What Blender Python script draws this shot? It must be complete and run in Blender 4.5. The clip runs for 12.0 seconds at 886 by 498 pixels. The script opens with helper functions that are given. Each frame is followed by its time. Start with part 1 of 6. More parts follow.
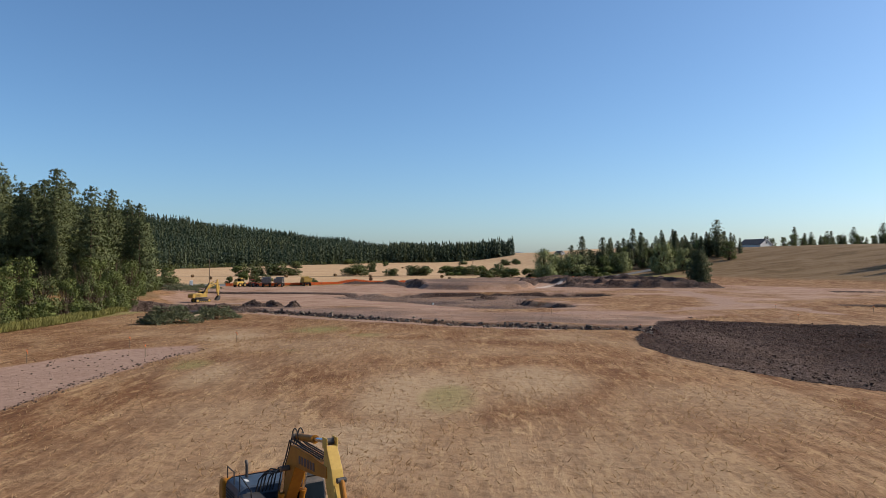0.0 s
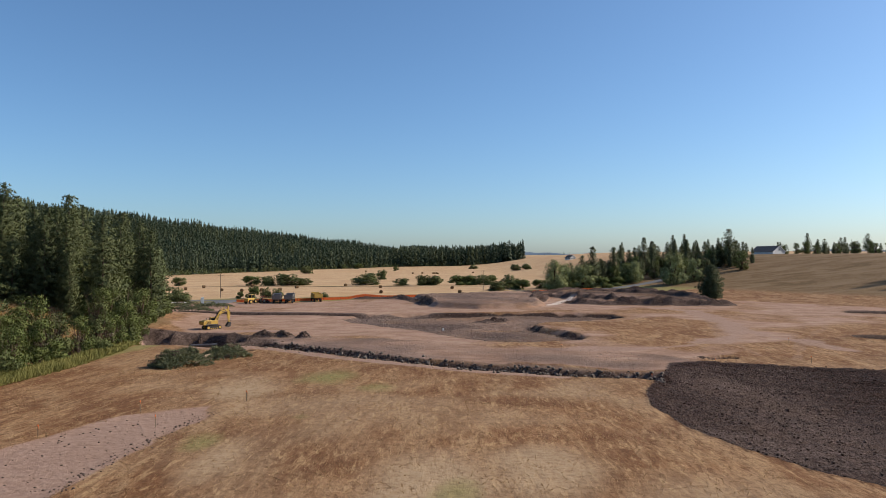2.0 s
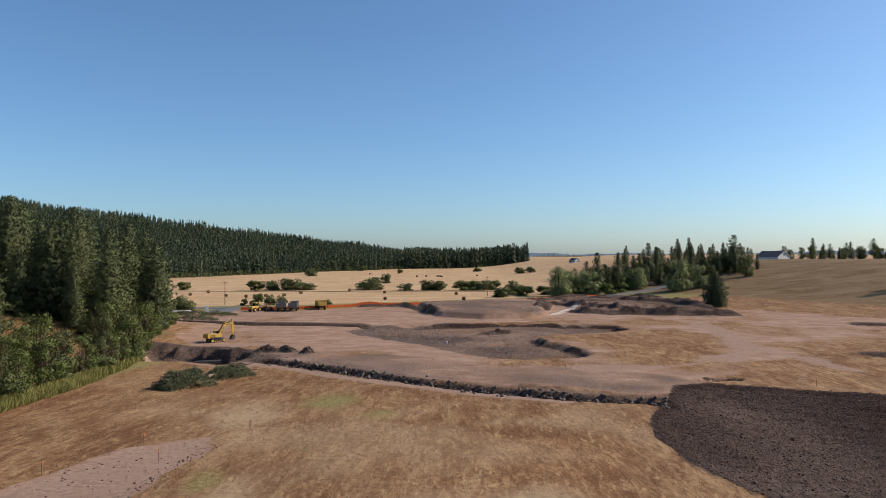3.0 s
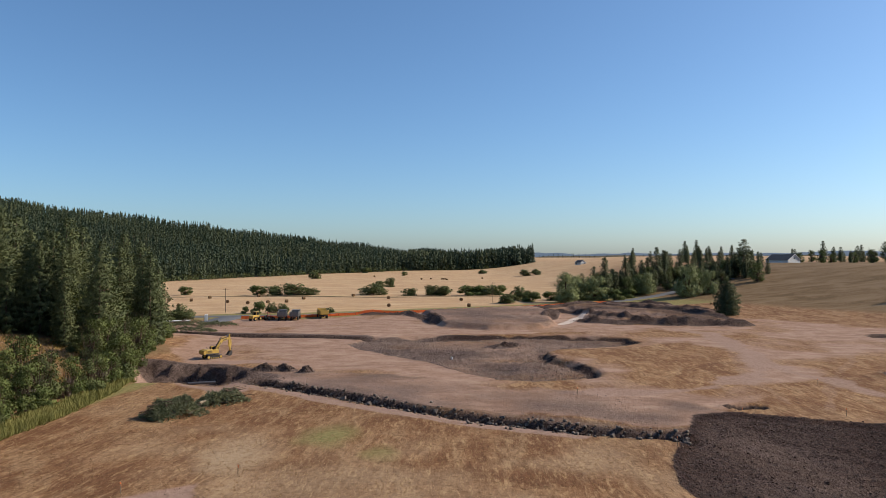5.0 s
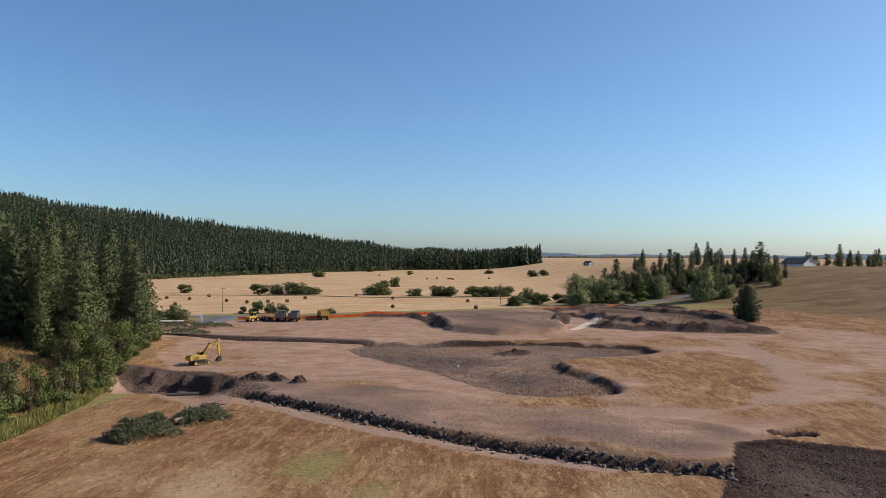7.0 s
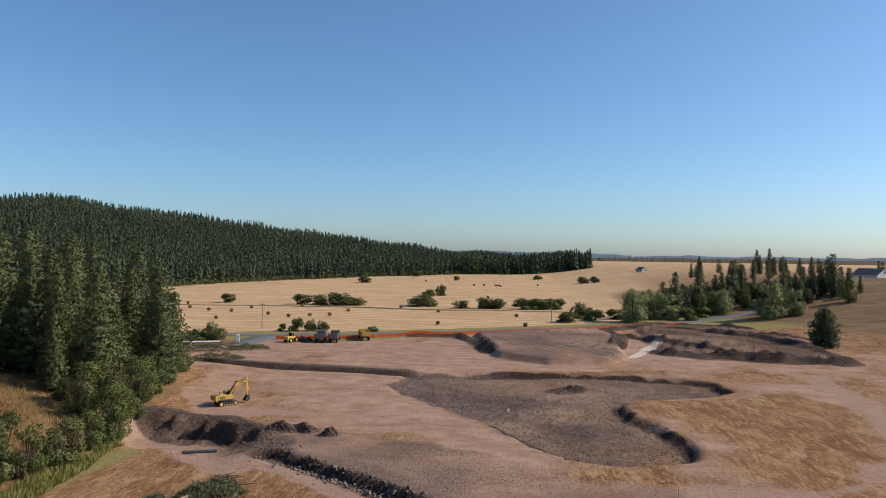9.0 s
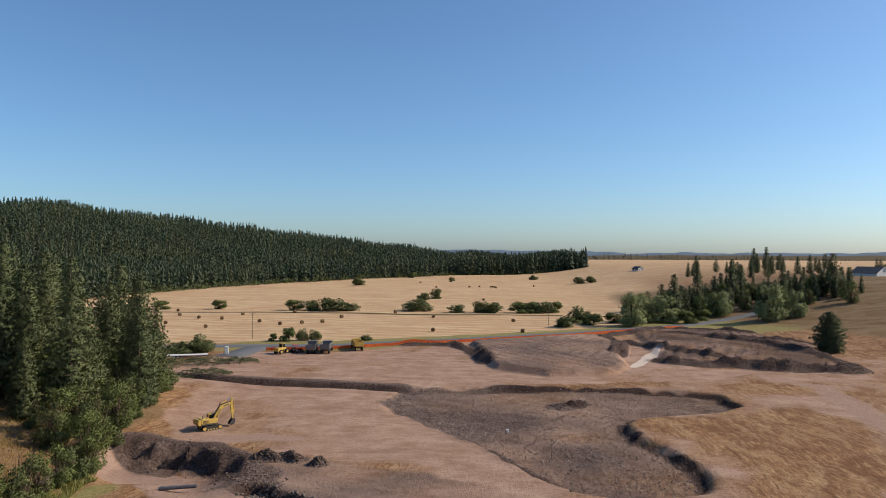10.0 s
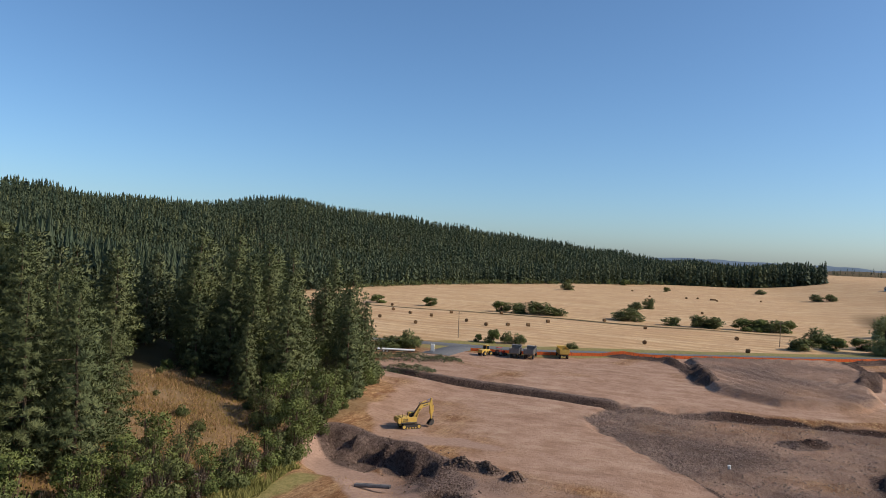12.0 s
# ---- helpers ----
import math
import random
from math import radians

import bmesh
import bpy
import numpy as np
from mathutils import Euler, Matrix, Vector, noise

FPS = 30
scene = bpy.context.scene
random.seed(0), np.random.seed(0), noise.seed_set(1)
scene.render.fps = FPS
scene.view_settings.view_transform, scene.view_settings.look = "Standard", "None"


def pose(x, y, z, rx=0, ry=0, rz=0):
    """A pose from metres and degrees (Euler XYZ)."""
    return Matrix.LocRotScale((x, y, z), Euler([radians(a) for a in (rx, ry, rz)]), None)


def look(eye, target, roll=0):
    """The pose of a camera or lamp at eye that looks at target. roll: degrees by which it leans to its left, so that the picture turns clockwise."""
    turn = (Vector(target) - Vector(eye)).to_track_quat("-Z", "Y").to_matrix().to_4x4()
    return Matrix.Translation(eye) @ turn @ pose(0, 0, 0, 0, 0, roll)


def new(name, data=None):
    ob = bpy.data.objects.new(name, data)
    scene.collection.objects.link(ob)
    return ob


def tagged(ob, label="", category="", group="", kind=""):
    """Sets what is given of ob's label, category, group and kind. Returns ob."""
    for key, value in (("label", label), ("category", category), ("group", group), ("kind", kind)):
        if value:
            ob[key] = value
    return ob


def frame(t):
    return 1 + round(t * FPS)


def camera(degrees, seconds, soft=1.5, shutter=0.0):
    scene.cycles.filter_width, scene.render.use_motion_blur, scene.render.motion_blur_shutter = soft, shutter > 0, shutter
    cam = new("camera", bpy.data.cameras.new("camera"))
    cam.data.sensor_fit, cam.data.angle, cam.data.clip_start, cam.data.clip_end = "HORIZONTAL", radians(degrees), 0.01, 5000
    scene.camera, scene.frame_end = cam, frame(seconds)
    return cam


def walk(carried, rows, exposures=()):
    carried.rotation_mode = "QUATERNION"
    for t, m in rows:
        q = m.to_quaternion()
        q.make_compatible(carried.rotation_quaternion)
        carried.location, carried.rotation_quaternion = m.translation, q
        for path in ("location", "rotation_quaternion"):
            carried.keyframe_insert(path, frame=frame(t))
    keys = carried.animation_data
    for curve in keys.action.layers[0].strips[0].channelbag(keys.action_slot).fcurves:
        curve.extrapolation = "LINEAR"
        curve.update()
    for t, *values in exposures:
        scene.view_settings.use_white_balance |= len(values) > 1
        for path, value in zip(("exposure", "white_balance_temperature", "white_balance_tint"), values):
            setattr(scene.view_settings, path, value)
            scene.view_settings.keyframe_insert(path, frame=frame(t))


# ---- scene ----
cam = camera(63.99, 12.0, 0.65)
# seconds; place in metres; turn to the left, tilt up and lean to the left in degrees
PATH = [
    (0, 0.00, 0.00, 10.35, -0.00, 0.77, -0.11),
    (0.5, 0.01, -0.01, 11.86, -0.00, 0.81, -0.12),
    (1, 0.08, 0.06, 13.48, 0.47, 0.71, -0.02),
    (1.5, 0.09, 0.13, 15.00, 0.77, 0.73, -0.11),
    (2, 0.12, 0.17, 16.53, 0.84, 0.71, -0.19),
    (2.5, 0.13, 0.08, 18.09, 0.84, 0.70, -0.24),
    (3, 0.17, 0.25, 19.67, 1.18, 0.70, -0.05),
    (3.5, 0.24, 0.91, 21.31, 1.52, 0.68, 0.13),
    (5.5, -0.04, 8.85, 22.66, 1.56, 0.64, -0.09),
    (6, -0.10, 11.63, 22.68, 1.58, 0.60, -0.06),
    (6.5, -0.18, 14.74, 22.61, 1.60, 0.60, -0.07),
    (7, -0.44, 18.08, 23.00, 2.06, 0.58, 0.54),
    (7.2, -0.41, 19.63, 23.53, 3.17, 0.54, 2.28),
    (7.5, -0.75, 21.77, 24.47, 4.62, 0.47, 4.03),
    (7.7, -0.66, 23.12, 25.07, 5.33, 0.48, 3.56),
    (9.5, -1.62, 36.02, 30.56, 5.52, 0.46, 0.37),
    (10, -1.91, 39.27, 31.57, 5.45, 0.42, 0.23),
    (10.5, -2.26, 42.48, 31.51, 5.52, 0.51, 0.31),
    (10.9, -2.65, 44.43, 31.29, 9.76, 0.56, 6.85),
    (11, -2.81, 44.94, 31.25, 12.97, 0.53, 11.78),
    (11.2, -3.10, 45.97, 31.18, 18.65, 0.49, 17.66),
    (11.5, -3.33, 46.84, 31.04, 22.34, 0.43, 15.24),
    (11.8, -3.05, 46.62, 31.39, 22.34, 0.38, 5.07),
    (12, -3.05, 46.36, 31.61, 22.32, 0.27, 2.62),
]
walk(cam, [(t, pose(x, y, z, 90 + up, 0, turn) @ pose(0, 0, 0, 0, 0, lean)) for t, x, y, z, turn, up, lean in PATH])

# ---- world and sun ----
SUN_HIGH, SUN_EAST = 34.0, 78.0  # elevation; degrees clockwise from the +y axis
world = bpy.data.worlds.new("sky")
scene.world = world
world.use_nodes = True
wn, wl = world.node_tree.nodes, world.node_tree.links
sky = wn.new("ShaderNodeTexSky")
sky.sky_type, sky.sun_disc = "NISHITA", False
sky.sun_elevation, sky.sun_rotation = radians(SUN_HIGH), radians(SUN_EAST)
sky.altitude, sky.air_density, sky.dust_density, sky.ozone_density = 900, 1.0, 2.0, 9.0
wn["Background"].inputs["Strength"].default_value = 0.14
clear = wn.new("ShaderNodeMix")
clear.data_type, clear.blend_type = "RGBA", "MULTIPLY"
clear.inputs[0].default_value, clear.inputs[7].default_value = 1.0, (1.22, 1.165, 1.03, 1)
wl.new(sky.outputs[0], clear.inputs[6])
wl.new(clear.outputs[2], wn["Background"].inputs["Color"])
sun = new("sun", bpy.data.lights.new("sun", "SUN"))
sun.data.energy, sun.data.angle, sun.data.color = 4.8, radians(0.53), (1.0, 0.885, 0.73)
to_sun = Vector((math.sin(radians(SUN_EAST)) * math.cos(radians(SUN_HIGH)), math.cos(radians(SUN_EAST)) * math.cos(radians(SUN_HIGH)), math.sin(radians(SUN_HIGH))))
sun.matrix_world = look(to_sun * 50, (0, 0, 0))
scene.view_settings.exposure = 0.0

# ---- materials ----
class Nodes:
    """Short hand for building a node material."""

    def __init__(self, name, rough=0.8, metal=0.0):
        self.mat = bpy.data.materials.new(name)
        self.mat.use_nodes = True
        self.tree = self.mat.node_tree
        self.bsdf = self.tree.nodes["Principled BSDF"]
        self.bsdf.inputs["Roughness"].default_value = rough
        self.bsdf.inputs["Metallic"].default_value = metal
        self.bsdf.inputs["Specular IOR Level"].default_value = 0.25

    def node(self, kind, **values):
        n = self.tree.nodes.new("ShaderNode" + kind)
        for key, value in values.items():
            n.inputs[key.replace("_", " ")].default_value = value
        return n

    def link(self, a, b):
        self.tree.links.new(a, b)

    def noise(self, scale, detail=4.0, rough=0.6, stretch=None, warp=0.0):
        n = self.node("TexNoise", Scale=scale, Detail=detail, Roughness=rough, Distortion=warp)
        where = self.node("TexCoord").outputs["Object"]
        if stretch:
            m = self.tree.nodes.new("ShaderNodeMapping")
            m.inputs["Scale"].default_value = stretch
            self.link(where, m.inputs["Vector"])
            where = m.outputs[0]
        self.link(where, n.inputs["Vector"])
        return n.outputs["Fac"]

    def ramp(self, value, *stops):
        r = self.tree.nodes.new("ShaderNodeValToRGB")
        e = r.color_ramp.elements
        while len(e) < len(stops):
            e.new(0.5)
        for item, (at, colour) in zip(e, stops):
            item.position = at
            item.color = (*colour, 1) if isinstance(colour, tuple) else (colour, colour, colour, 1)
        self.link(value, r.inputs["Fac"])
        return r.outputs["Color"]

    def mix(self, fac, a, b, mode="MIX"):
        m = self.tree.nodes.new("ShaderNodeMix")
        m.data_type, m.blend_type = "RGBA", mode
        for socket, v in ((m.inputs[0], fac), (m.inputs[6], a), (m.inputs[7], b)):
            if isinstance(v, (int, float)):
                socket.default_value = v
            elif isinstance(v, tuple):
                socket.default_value = (*v, 1)
            else:
                self.link(v, socket)
        return m.outputs[2]

    def calc(self, how, a, b=0.0):
        m = self.tree.nodes.new("ShaderNodeMath")
        m.operation, m.use_clamp = how, how in ("ADD", "MULTIPLY", "SUBTRACT")
        for socket, v in zip(m.inputs, (a, b)):
            if isinstance(v, (int, float)):
                socket.default_value = v
            else:
                self.link(v, socket)
        return m.outputs[0]

    def done(self, colour, bump=None, strength=0.3, distance=0.05):
        if isinstance(colour, tuple):
            self.bsdf.inputs["Base Color"].default_value = (*colour, 1)
        else:
            self.link(colour, self.bsdf.inputs["Base Color"])
        if bump is not None:
            b = self.node("Bump", Strength=strength, Distance=distance)
            self.link(bump, b.inputs["Height"])
            self.link(b.outputs[0], self.bsdf.inputs["Normal"])
        return self.mat


def ground_material():
    n = Nodes("dry_land", 0.95)
    n.bsdf.inputs["Specular IOR Level"].default_value = 0.1
    big, mid, fine, grain = n.noise(0.035, 4, 0.6, warp=0.6), n.noise(0.22, 5, 0.65), n.noise(1.6, 5, 0.7), n.noise(7, 3, 0.75)
    streak = n.noise(0.5, 5, 0.7, stretch=(1.0, 0.28, 1.0), warp=0.8)
    soil = n.tree.nodes.new("ShaderNodeAttribute")
    soil.attribute_name = "soil"
    cover = n.tree.nodes.new("ShaderNodeAttribute")
    cover.attribute_name = "cover"
    parts = []
    for attribute in (soil, cover):
        split = n.tree.nodes.new("ShaderNodeSeparateColor")
        n.link(attribute.outputs["Color"], split.inputs[0])
        parts += [*split.outputs, attribute.outputs["Alpha"]]
    bare, clod, green, stubble, gravel, rust, straw, floor_ = parts
    wet_and_shade = n.tree.nodes.new("ShaderNodeAttribute")
    wet_and_shade.attribute_name = "wet_and_shade"
    wet_and_shade = wet_and_shade.outputs["Fac"]

    def soft(mask, how=0.5):
        """A mask with its edge broken up by noise."""
        ragged = n.calc("ADD", n.calc("MULTIPLY", fine, 0.6), n.calc("MULTIPLY", mid, 0.4))
        return n.ramp(n.calc("ADD", mask, n.calc("SUBTRACT", n.calc("MULTIPLY", ragged, how), 0.0)), (0.42 + how * 0.35, 0.0), (0.62 + how * 0.62, 1.0))

    grass = n.mix(n.ramp(mid, (0.36, 0.0), (0.64, 1.0)), (0.204, 0.095, 0.040), (0.312, 0.167, 0.082))
    blotch = n.noise(0.055, 5, 0.62, warp=1.6)
    grass = n.mix(n.ramp(blotch, (0.50, 0.0), (0.63, 0.80)), grass, (0.145, 0.063, 0.029))
    grass = n.mix(n.ramp(blotch, (0.32, 0.60), (0.44, 0.0)), grass, (0.356, 0.218, 0.114))
    rows_ = n.noise(0.26, 6, 0.62, stretch=(1.0, 0.26, 1.0), warp=1.0)
    grass = n.mix(n.ramp(rows_, (0.49, 0.0), (0.60, 0.55)), grass, (0.152, 0.066, 0.029))
    grass = n.mix(n.ramp(rows_, (0.38, 0.58), (0.49, 0.0)), grass, (0.401, 0.257, 0.138))
    grass = n.mix(n.ramp(streak, (0.50, 0.0), (0.66, 0.55)), grass, (0.349, 0.211, 0.107))
    grass = n.mix(n.ramp(fine, (0.36, 0.62), (0.49, 0.0)), grass, (0.122, 0.059, 0.026))
    fibre = n.noise(5.0, 4, 0.75, stretch=(1.0, 0.30, 1.0), warp=1.2)
    strand = n.noise(1.6, 5, 0.72, stretch=(1.0, 0.22, 1.0), warp=0.8)
    grass = n.mix(n.ramp(strand, (0.36, 0.75), (0.48, 0.0)), grass, (0.118, 0.053, 0.023))
    grass = n.mix(n.ramp(strand, (0.53, 0.0), (0.66, 0.70)), grass, (0.510, 0.328, 0.163))
    grass = n.mix(n.ramp(fibre, (0.36, 0.60), (0.5, 0.0)), grass, (0.111, 0.052, 0.022))
    grass = n.mix(n.ramp(fibre, (0.54, 0.0), (0.70, 0.45)), grass, (0.370, 0.235, 0.123))
    grass = n.mix(n.calc("MULTIPLY", straw, n.ramp(fine, (0.3, 0.40), (0.6, 1.0))), grass, (0.415, 0.292, 0.175))
    # stubble with swath lines
    wave_ = n.node("TexWave", Scale=0.036, Distortion=3.5, Detail=2.0, Detail_Scale=0.6)
    wave_.bands_direction = "Y"
    m = n.tree.nodes.new("ShaderNodeMapping")
    m.inputs["Rotation"].default_value = (0, 0, 0.16)
    n.link(n.node("TexCoord").outputs["Object"], m.inputs["Vector"])
    n.link(m.outputs[0], wave_.inputs["Vector"])
    field = n.mix(n.ramp(wave_.outputs["Fac"], (0.25, 0.0), (0.8, 1.0)), (0.456, 0.290, 0.147), (0.567, 0.385, 0.216))
    field = n.mix(n.ramp(big, (0.42, 0.0), (0.62, 0.75)), field, (0.446, 0.275, 0.147))
    field = n.mix(n.ramp(n.noise(0.16, 5, 0.7, stretch=(0.10, 1.0, 1.0), warp=0.8), (0.50, 0.0), (0.62, 0.7)), field, (0.611, 0.446, 0.274))
    field = n.mix(n.ramp(n.noise(1.1, 4, 0.7, stretch=(0.12, 1.0, 1.0), warp=0.6), (0.38, 0.7), (0.50, 0.0)), field, (0.301, 0.180, 0.098))
    colour = n.mix(stubble, grass, field)
    turf = n.mix(n.ramp(fine, (0.35, 0.0), (0.65, 1.0)), (0.155, 0.145, 0.048), (0.30, 0.235, 0.095))
    colour = n.mix(soft(green, 0.5), colour, turf)
    brush = n.mix(n.ramp(fine, (0.35, 0.0), (0.62, 1.0)), (0.123, 0.074, 0.034), (0.205, 0.130, 0.064))
    contour = n.noise(0.10, 5, 0.7, stretch=(0.35, 1.0, 2.5), warp=0.8)
    brush = n.mix(n.ramp(contour, (0.47, 0.0), (0.60, 0.8)), brush, (0.226, 0.150, 0.083))
    brush = n.mix(n.ramp(contour, (0.36, 0.7), (0.45, 0.0)), brush, (0.115, 0.072, 0.029))
    colour = n.mix(soft(rust, 0.4), colour, brush)
    earth = n.mix(n.ramp(mid, (0.36, 0.0), (0.64, 1.0)), (0.281, 0.167, 0.110), (0.396, 0.254, 0.179))
    earth = n.mix(n.ramp(fine, (0.36, 0.40), (0.48, 0.0)), earth, (0.150, 0.081, 0.052))
    earth = n.mix(n.ramp(grain, (0.58, 0.0), (0.70, 0.4)), earth, (0.396, 0.271, 0.188))
    scrape = n.noise(0.13, 6, 0.66, stretch=(0.35, 1.0, 1.0), warp=1.6)
    earth = n.mix(n.ramp(scrape, (0.55, 0.0), (0.70, 0.55)), earth, (0.490, 0.350, 0.247))
    earth = n.mix(n.ramp(scrape, (0.32, 0.50), (0.45, 0.0)), earth, (0.194, 0.107, 0.068))
    colour = n.mix(soft(bare, 0.45), colour, earth)
    pale = n.mix(n.ramp(fine, (0.3, 0.0), (0.7, 1.0)), (0.263, 0.165, 0.120), (0.377, 0.250, 0.185))
    colour = n.mix(soft(gravel, 0.4), colour, pale)
    lumps = n.noise(1.9, 4, 0.8, warp=1.2)
    hatch = n.noise(1.5, 4, 0.7, stretch=(1.0, 0.30, 1.0), warp=1.8)
    humus = n.mix(n.ramp(lumps, (0.40, 0.0), (0.60, 1.0)), (0.008, 0.004, 0.003), (0.066, 0.036, 0.028))
    humus = n.mix(n.ramp(n.noise(0.09, 4, 0.65, warp=1.0), (0.50, 0.0), (0.60, 0.6)), humus, n.mix(lumps, (0.020, 0.011, 0.007), (0.110, 0.060, 0.036)))
    rubble = n.mix(n.ramp(lumps, (0.38, 0.0), (0.60, 1.0)), (0.073, 0.046, 0.036), (0.215, 0.151, 0.123))
    rubble = n.mix(n.ramp(hatch, (0.54, 0.0), (0.64, 0.6)), rubble, (0.280, 0.205, 0.165))
    rubble = n.mix(n.ramp(hatch, (0.36, 0.8), (0.46, 0.0)), rubble, (0.046, 0.028, 0.022))
    rubble = n.mix(n.ramp(n.noise(0.07, 4, 0.65, warp=1.2), (0.50, 0.0), (0.62, 0.55)), rubble, (0.121, 0.080, 0.058))
    # humus colour shows fresh soil and stands in for shade on dug slopes
    dark = n.mix(wet_and_shade, rubble, humus)
    dark = n.mix(n.calc("MULTIPLY", n.ramp(grain, (0.54, 0.0), (0.66, 0.7)), n.calc("SUBTRACT", 1.0, n.calc("MULTIPLY", wet_and_shade, 0.85))), dark, (0.235, 0.172, 0.143))
    colour = n.mix(soft(clod, 0.35), colour, dark)
    colour = n.mix(n.ramp(gravel, (0.88, 0.0), (0.98, 1.0)), colour, n.mix(fine, (0.46, 0.36, 0.285), (0.66, 0.55, 0.45)))
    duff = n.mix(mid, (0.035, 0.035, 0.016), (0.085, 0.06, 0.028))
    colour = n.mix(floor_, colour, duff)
    loose = n.calc("ADD", n.calc("MULTIPLY", lumps, 0.45), n.calc("MULTIPLY", hatch, 0.35))
    loose = n.calc("MULTIPLY", loose, clod)
    lump = n.calc("ADD", n.calc("MULTIPLY", fine, 0.14), n.calc("MULTIPLY", fibre, 0.05))
    return n.done(colour, n.calc("ADD", lump, loose), 1.0, 1.0)


def leaf_material(name, dark, light, tint, rough=0.65, stand_tone=None, thin_share=0.14):
    n = Nodes(name, rough)
    n.bsdf.inputs["Specular IOR Level"].default_value = 0.15
    island = n.tree.nodes.new("ShaderNodeNewGeometry").outputs["Random Per Island"]
    whole = n.tree.nodes.new("ShaderNodeObjectInfo").outputs["Random"]
    c = n.mix(n.ramp(island, (0.0, 0.0), (1.0, 1.0)), dark, light)
    c = n.mix(n.calc("MULTIPLY", whole, 0.55), c, tint)
    c = n.mix(n.calc("MULTIPLY", n.ramp(n.noise(0.16, 3, 0.7), (0.38, 0.0), (0.62, 1.0)), 0.6), c, dark)
    if stand_tone:
        tone = n.tree.nodes.new("ShaderNodeAttribute")
        tone.attribute_name = "tone"
        c = n.mix(1.0, c, n.ramp(tone.outputs["Fac"], *stand_tone), "MULTIPLY")
    mat = n.done(c)
    thin = n.node("BsdfTranslucent")
    n.link(c, thin.inputs["Color"])
    both = n.tree.nodes.new("ShaderNodeMixShader")
    both.inputs[0].default_value = thin_share
    n.link(n.bsdf.outputs[0], both.inputs[1])
    n.link(thin.outputs[0], both.inputs[2])
    n.link(both.outputs[0], n.tree.nodes["Material Output"].inputs["Surface"])
    return mat


def plain(name, a, b=None, rough=0.6, metal=0.0, scale=3.0, bump=0.2):
    """A worn two-tone surface."""
    n = Nodes(name, rough, metal)
    b = b or tuple(v * 0.6 for v in a)
    c = n.mix(n.ramp(n.noise(scale, 5, 0.65), (0.38, 0.0), (0.68, 1.0)), a, b)
    c = n.mix(n.ramp(n.noise(scale * 9, 3, 0.7), (0.58, 0.0), (0.78, 0.5)), c, tuple(v * 0.55 for v in b))
    return n.done(c, n.noise(scale * 8, 3), bump, 0.01)


def stone(name, dark, light):
    n = Nodes(name, 0.9)
    island = n.tree.nodes.new("ShaderNodeNewGeometry").outputs["Random Per Island"]
    whole = n.tree.nodes.new("ShaderNodeObjectInfo").outputs["Random"]
    c = n.mix(n.calc("MULTIPLY", n.calc("ADD", island, whole), 0.6), dark, light)
    c = n.mix(n.ramp(n.noise(4.0, 4, 0.7), (0.4, 0.0), (0.7, 0.6)), c, dark)
    return n.done(c, n.noise(9.0, 3), 0.5, 0.04)


LAND = ground_material()
NEEDLES = leaf_material("pine_needles", (0.042, 0.058, 0.025), (0.185, 0.205, 0.088), (0.14, 0.148, 0.06))
FOREST = leaf_material("forest_needles", (0.050, 0.068, 0.042), (0.125, 0.150, 0.078), (0.10, 0.115, 0.06), stand_tone=((0.0, (0.50, 0.62, 0.68)), (0.5, (0.82, 0.84, 0.80)), (1.0, (1.22, 1.06, 0.82))))
GROVEGREEN = leaf_material("grove_needles", (0.040, 0.052, 0.026), (0.175, 0.195, 0.090), (0.12, 0.125, 0.055))
LEAVES = leaf_material("broad_leaves", (0.052, 0.072, 0.020), (0.220, 0.252, 0.076), (0.165, 0.178, 0.055))
WILLOW = leaf_material("willow_leaves", (0.14, 0.165, 0.065), (0.38, 0.40, 0.18), (0.30, 0.31, 0.13))
HEDGE = leaf_material("hedge_leaves", (0.055, 0.070, 0.026), (0.185, 0.205, 0.074), (0.14, 0.15, 0.052))
CUTGREEN = leaf_material("cut_boughs", (0.085, 0.094, 0.048), (0.26, 0.265, 0.140), (0.20, 0.195, 0.10))
DEADTWIG = plain("dead_twigs", (0.20, 0.155, 0.12), (0.11, 0.085, 0.065), 0.9)
BARK = plain("bark", (0.13, 0.085, 0.055), (0.06, 0.042, 0.03), 0.95, scale=2.0, bump=0.6)
CUTWOOD = plain("cut_wood", (0.52, 0.40, 0.26), (0.38, 0.27, 0.16), 0.8)
STRAWMAT = leaf_material("straw_blades", (0.34, 0.20, 0.10), (0.60, 0.42, 0.235), (0.44, 0.28, 0.145), 0.8, thin_share=0.5)
GREENBLADE = leaf_material("green_blades", (0.14, 0.140, 0.038), (0.34, 0.305, 0.10), (0.29, 0.25, 0.08), 0.8)
RUSTBLADE = leaf_material("rusty_blades", (0.17, 0.125, 0.038), (0.42, 0.27, 0.085), (0.32, 0.22, 0.065), 0.8)
BALE = plain("bale_straw", (0.19, 0.115, 0.055), (0.11, 0.066, 0.032), 0.95, scale=5.0, bump=0.7)
CLOD = stone("turned_clods", (0.036, 0.020, 0.014), (0.27, 0.185, 0.140))
DRYCLOD = stone("dry_clods", (0.100, 0.068, 0.052), (0.345, 0.262, 0.212))
ROCK = stone("basalt_rock", (0.048, 0.038, 0.031), (0.275, 0.215, 0.172))
YELLOW = plain("machine_yellow", (0.56, 0.36, 0.085), (0.44, 0.275, 0.065), 0.45, scale=1.5, bump=0.05)
# amber: machine paint darkened to hold the shade on the boom's side
AMBER_SHADED = plain("machine_amber_shaded", (0.36, 0.145, 0.014), (0.25, 0.095, 0.012), 0.4, scale=1.5, bump=0.05)
